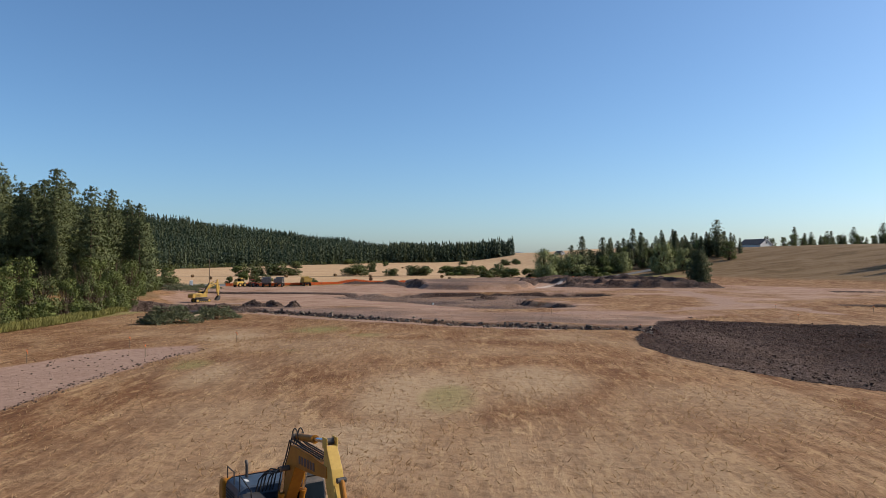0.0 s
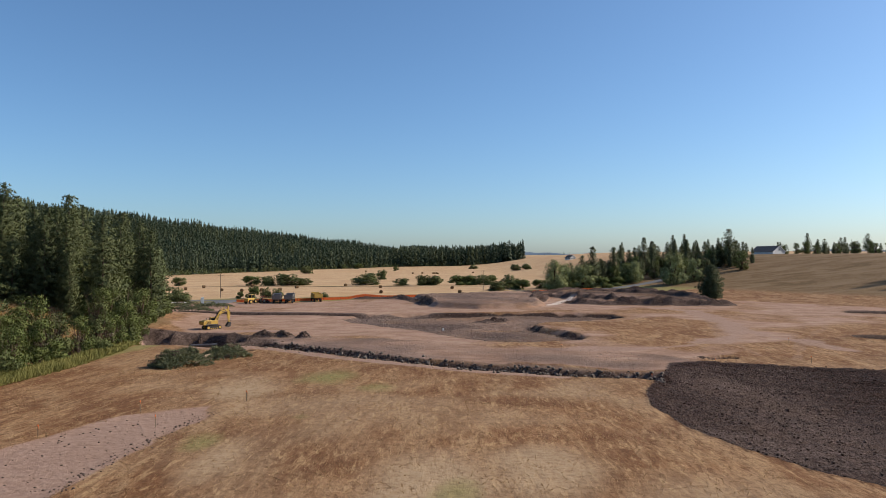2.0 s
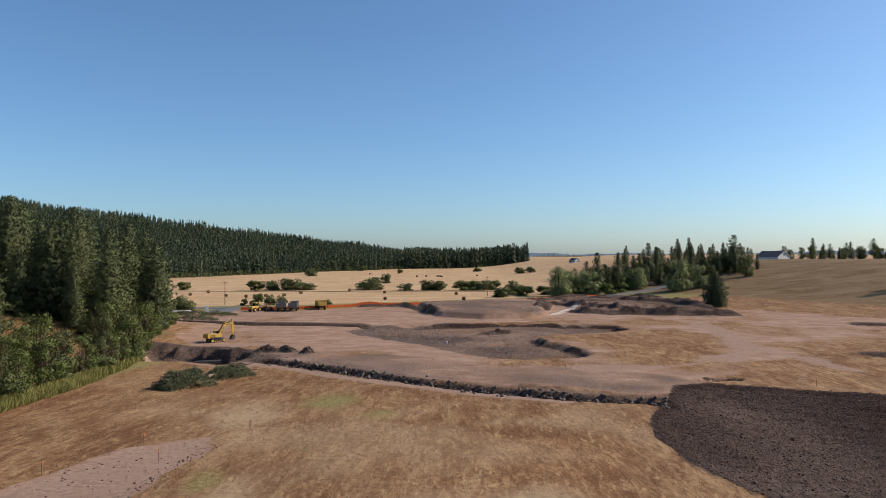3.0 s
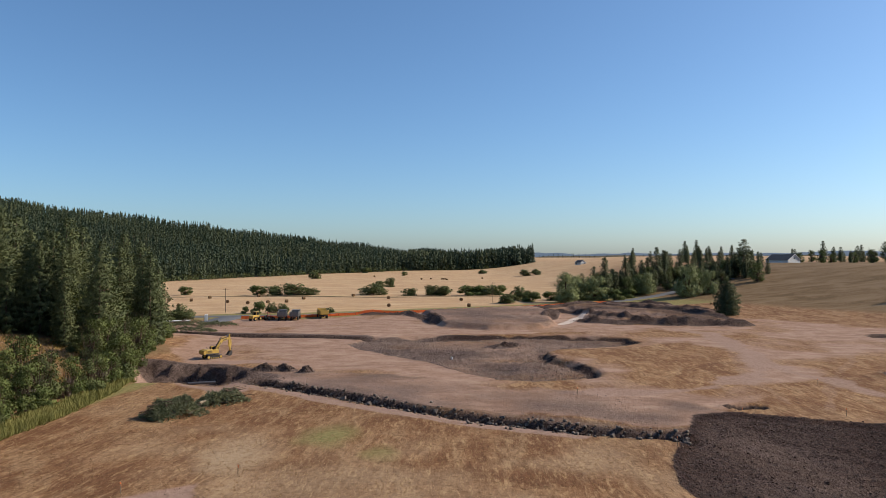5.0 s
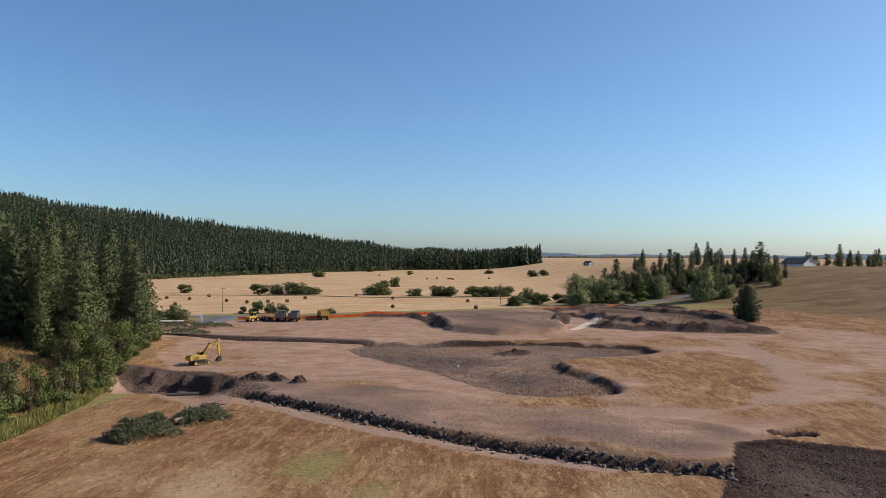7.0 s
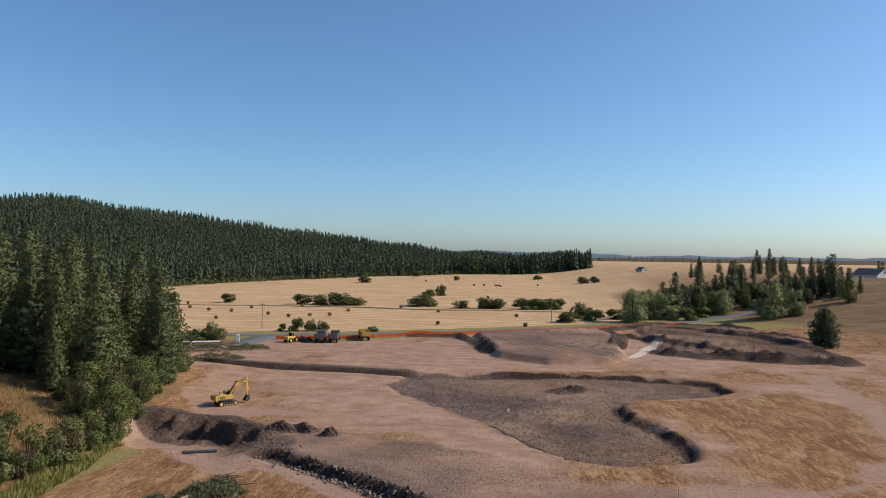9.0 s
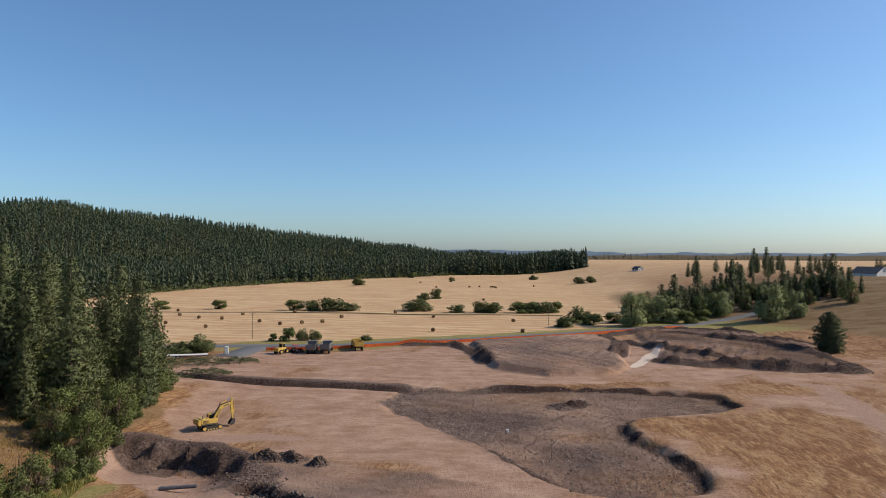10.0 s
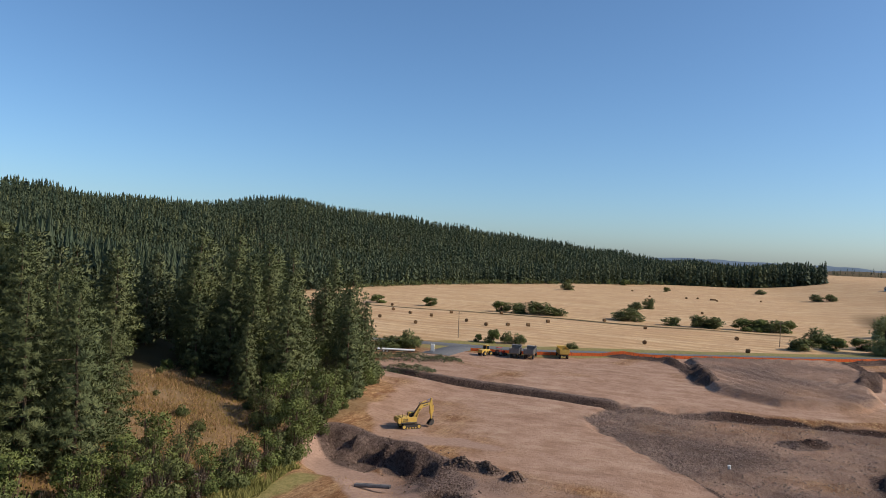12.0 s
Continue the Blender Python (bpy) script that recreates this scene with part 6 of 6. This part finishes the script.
brush_pile((-39.2, 101.8), 58, 7.6, 5.4, 3.0, 1300, "heap of cut green boughs and logs on the dry grass")
brush_pile((-35.6, 110.8), 48, 7.0, 4.6, 2.3, 700, "lower heap of cut green boughs beside the large one")
brush_pile((-88, 232), 30, 30.0, 8.0, 2.4, 1200, "long windrow of cleared brush at the site's edge")
brush_pile((-80, 214), 18, 14.0, 6.5, 1.8, 500, "low dark row of cleared brush beside the wood")


# ---- rocks, clods and grass ----
def lump_mesh(name, material, seed, flat=0.75):
    """An angular stone of twelve triangles, about one metre across."""
    r = random.Random(seed)
    bm = BM()
    bmesh.ops.create_cube(bm, size=0.72)
    for v in bm.verts:
        v.co += Vector((r.uniform(-0.2, 0.2), r.uniform(-0.2, 0.2), r.uniform(-0.2, 0.2)))
        v.co.z *= flat
    bmesh.ops.triangulate(bm, faces=bm.faces)
    me = bpy.data.meshes.new(name)
    bm.to_mesh(me)
    bm.free()
    me.materials.append(material)
    return me


def scatter(kinds, places, sizes):
    """One joined mesh of many lumps with random turns."""
    verts, faces, base = [], [], 0
    pick = rng.integers(0, len(kinds), len(places))
    for k, me in enumerate(kinds):
        co = np.empty(len(me.vertices) * 3)
        me.vertices.foreach_get("co", co)
        co = co.reshape(-1, 3)
        idx = np.array([p.vertices[:] for p in me.polygons])
        some = np.where(pick == k)[0]
        if not len(some):
            continue
        a, b = rng.uniform(0, 6.28, len(some)), rng.uniform(-0.6, 0.6, len(some))
        x = co[None, :, 0] * np.cos(b)[:, None] - co[None, :, 2] * np.sin(b)[:, None]
        z = co[None, :, 0] * np.sin(b)[:, None] + co[None, :, 2] * np.cos(b)[:, None]
        v = np.stack([x * np.cos(a)[:, None] - co[None, :, 1] * np.sin(a)[:, None], x * np.sin(a)[:, None] + co[None, :, 1] * np.cos(a)[:, None], z], -1)
        v = v * sizes[some][:, None, None] + places[some][:, None]
        verts.append(v.reshape(-1, 3))
        faces.append((idx[None] + (np.arange(len(some)) * len(co))[:, None, None] + base).reshape(-1, 3))
        base += len(some) * len(co)
    return np.concatenate(verts), np.concatenate(faces)


CLODS = [lump_mesh("clod", CLOD, 60 + k) for k in range(6)]
DRY_CLODS = [lump_mesh("clod", DRYCLOD, 70 + k) for k in range(6)]
STONES = [lump_mesh("rock", ROCK, 80 + k, 0.8) for k in range(8)]


def spread(outline, count, low, high, power=3.0, inset=0.3):
    """Random places inside an outline with sizes mostly small."""
    xs, ys = [p[0] for p in outline], [p[1] for p in outline]
    x, y = rng.uniform(min(xs), max(xs), count * 3), rng.uniform(min(ys), max(ys), count * 3)
    ok = np.where(edge(x, y, outline) > inset)[0][:count]
    size = low + (high - low) * rng.uniform(0, 1, len(ok)) ** power
    return np.column_stack([x[ok], y[ok], height(x[ok], y[ok]) + size * 0.12]), size


def stuff(name, kinds, places, sizes, label, category):
    ob = new(name, mesh_of(name, *scatter(kinds, places, sizes), kinds[0].materials[0]))
    return tagged(ob, label, category, kind="stuff")


stuff("field_clods", CLODS, *spread(PLOUGHED, 11000, 0.06, 0.26, 3.0), "dark turned clods of the ploughed earth", "earth clods")
stuff("pit_clods", DRY_CLODS, *spread(PIT, 7500, 0.07, 0.34, 3.5), "grey-brown clods and stones on the pit's floor", "earth clods")
stuff("platform_clods", DRY_CLODS, *spread(PLATFORM, 900, 0.08, 0.25, 4.0), "clods on the raised earth platform", "earth clods")
stuff("terrace_clods", CLODS, *spread(TERRACE, 2500, 0.08, 0.4, 4.0), "clods on the heaped earth terrace", "earth clods")
SPOIL = [(-60, 146), (-40, 147), (-26, 143), (0, 130), (30, 116), (28, 95), (6, 103), (-18, 120), (-36, 131), (-50, 141)]
stuff("spoil_clods", DRY_CLODS, *spread(SPOIL, 2500, 0.04, 0.18, 4.0), "broken clods on the bare earth beside the trench", "earth clods")


def along(path, count, reach, low, high, power=2.0):
    """Random places beside a path."""
    lengths = np.array([math.dist(a, b) for a, b in zip(path, path[1:])])
    seg = rng.choice(len(lengths), count, p=lengths / lengths.sum())
    k = rng.uniform(0, 1, count)
    a, b = np.array(path)[seg], np.array(path)[seg + 1]
    d = (b - a) / np.linalg.norm(b - a, axis=1)[:, None]
    p = a + (b - a) * k[:, None] + np.stack([-d[:, 1], d[:, 0]], 1) * (rng.normal(0, 0.5, count) * reach)[:, None]
    size = low + (high - low) * rng.uniform(0, 1, count) ** power
    return np.column_stack([p, height(p[:, 0], p[:, 1]) + size * 0.15]), size


berm_places, berm_sizes = zip(*[along(path, 260, wide, 0.10, 0.5, 3.5) for _, wide, path in BERMS])
stuff("berm_clods", CLODS, np.concatenate(berm_places), np.concatenate(berm_sizes), "dark clods along the earth berms", "earth clods")
stuff("cut_clods", CLODS, *along(CUT, 1500, 4.6, 0.05, 0.34, 4.0), "dark clods along the dug bank", "earth clods")
stuff("bench_clods", CLODS, *along(BENCH, 900, 1.8, 0.08, 0.3, 3.0), "dark clods along the earth bench", "earth clods")
heap_p, heap_s = [], []
for hx, hy, high, reach in HEAPS:
    n = 260 if hx < -20 else 60
    a, r = rng.uniform(0, 6.28, n), reach * rng.uniform(0, 1.05, n) ** 0.7
    p = np.stack([hx + r * np.cos(a), hy + r * np.sin(a)], 1)
    s = 0.09 + 0.34 * rng.uniform(0, 1, n) ** 2.5
    heap_p.append(np.column_stack([p, height(p[:, 0], p[:, 1]) + s * 0.1]))
    heap_s.append(s)
stuff("heap_clods", CLODS, np.concatenate(heap_p), np.concatenate(heap_s), "broken lumps on the dumped earth heaps", "earth clods")
stuff("trench_rubble", STONES, *along(TRENCH, 4200, 2.2, 0.12, 0.6, 2.0), "grey rubble filling the trench", "rubble")
stuff("strip_stones", CLODS, *along([(-23.2, 68), (-24.6, 54), (-25, 42), (-24, 24)], 420, 0.9, 0.04, 0.18, 3.0), "small stones on the bare strip", "stones")

stuff("strip_clods", CLODS, *spread(STRIP, 420, 0.04, 0.20, 3.0), "loose clods scattered on the bare strip", "earth clods")
# dry grass blades on the meadow and greener ones along the wood
MEADOW = [(-55, 20), (-55, 140), (-44, 138), (-36, 128), (-18, 115.5), (-4.5, 104.5), (5, 98), (26, 90.5), (20.5, 80), (18.5, 66), (21, 53), (26, 42), (42, 30), (42, 14), (-40, 14)]


def blades(outline, count, tall, wide, material, name, label, skip=(), lie=0.35):
    places, _ = spread(outline, count, 0.1, 0.2)
    keep = np.ones(len(places), bool)
    for other in skip:
        keep &= edge(places[:, 0], places[:, 1], other) < 0
    places = places[keep]
    patch = np.clip(0.6 + 0.6 * wave(places[:, 0], places[:, 1], 6, 51) + 0.4 * wave(places[:, 0], places[:, 1], 1.7, 52), 0.1, 1.4)
    places = places[rng.uniform(0, 1.2, len(places)) < patch]
    places[:, 2] = height(places[:, 0], places[:, 1]) - 0.03
    up = np.column_stack([rng.normal(0, lie * 0.6, len(places)), rng.normal(0, lie, len(places)), np.ones(len(places))])
    ob = new(name, mesh_of(name, *tris(sprays(places, up, tall, wide, 2, 0.0, 0.35)), material))
    return tagged(ob, label, "grass", kind="stuff")


blades(MEADOW, 60000, 0.30, 0.045, STRAWMAT, "meadow_grass", "dry straw-brown grass of the meadow", (STRIP, PLOUGHED), 2.2)
EDGE_GRASS = [(-53.5, 60), (-53, 100), (-55, 118), (-58, 132), (-62, 134), (-60, 120), (-59, 95), (-59, 60)]
blades(EDGE_GRASS, 16000, 0.95, 0.13, GREENBLADE, "edge_grass", "tall green-yellow grass along the wood's edge")
blades(CLEARING, 6000, 0.7, 0.10, STRAWMAT, "clearing_grass", "ochre dry grass in the clearing of the wood")
BANK_GRASS = [(-66, 100), (-66, 150), (-96, 150), (-98, 100)]
blades(BANK_GRASS, 16000, 0.6, 0.10, RUSTBLADE, "bank_grass", "rusty dry grass on the wooded bank")

# rocks of the trench, each its own piece
trench = thing("rock_trench", "trench filled with dark broken rock across the meadow's edge", "trench", (0, 0, 0))
tagged(trench, kind="structure")
spots, sizes = along(TRENCH, 295, 2.0, 0.4, 0.95, 1.5)
for (x, y, z), s in zip(spots, sizes):
    ob = new("rock", STONES[int(rng.integers(0, 8))])
    ob.parent = trench
    ob.matrix_basis = pose(x, y, z + 0.05, rng.uniform(-40, 40), rng.uniform(-40, 40), rng.uniform(0, 360)) @ Matrix.Diagonal((s, s * rng.uniform(0.6, 1.0), s, 1))
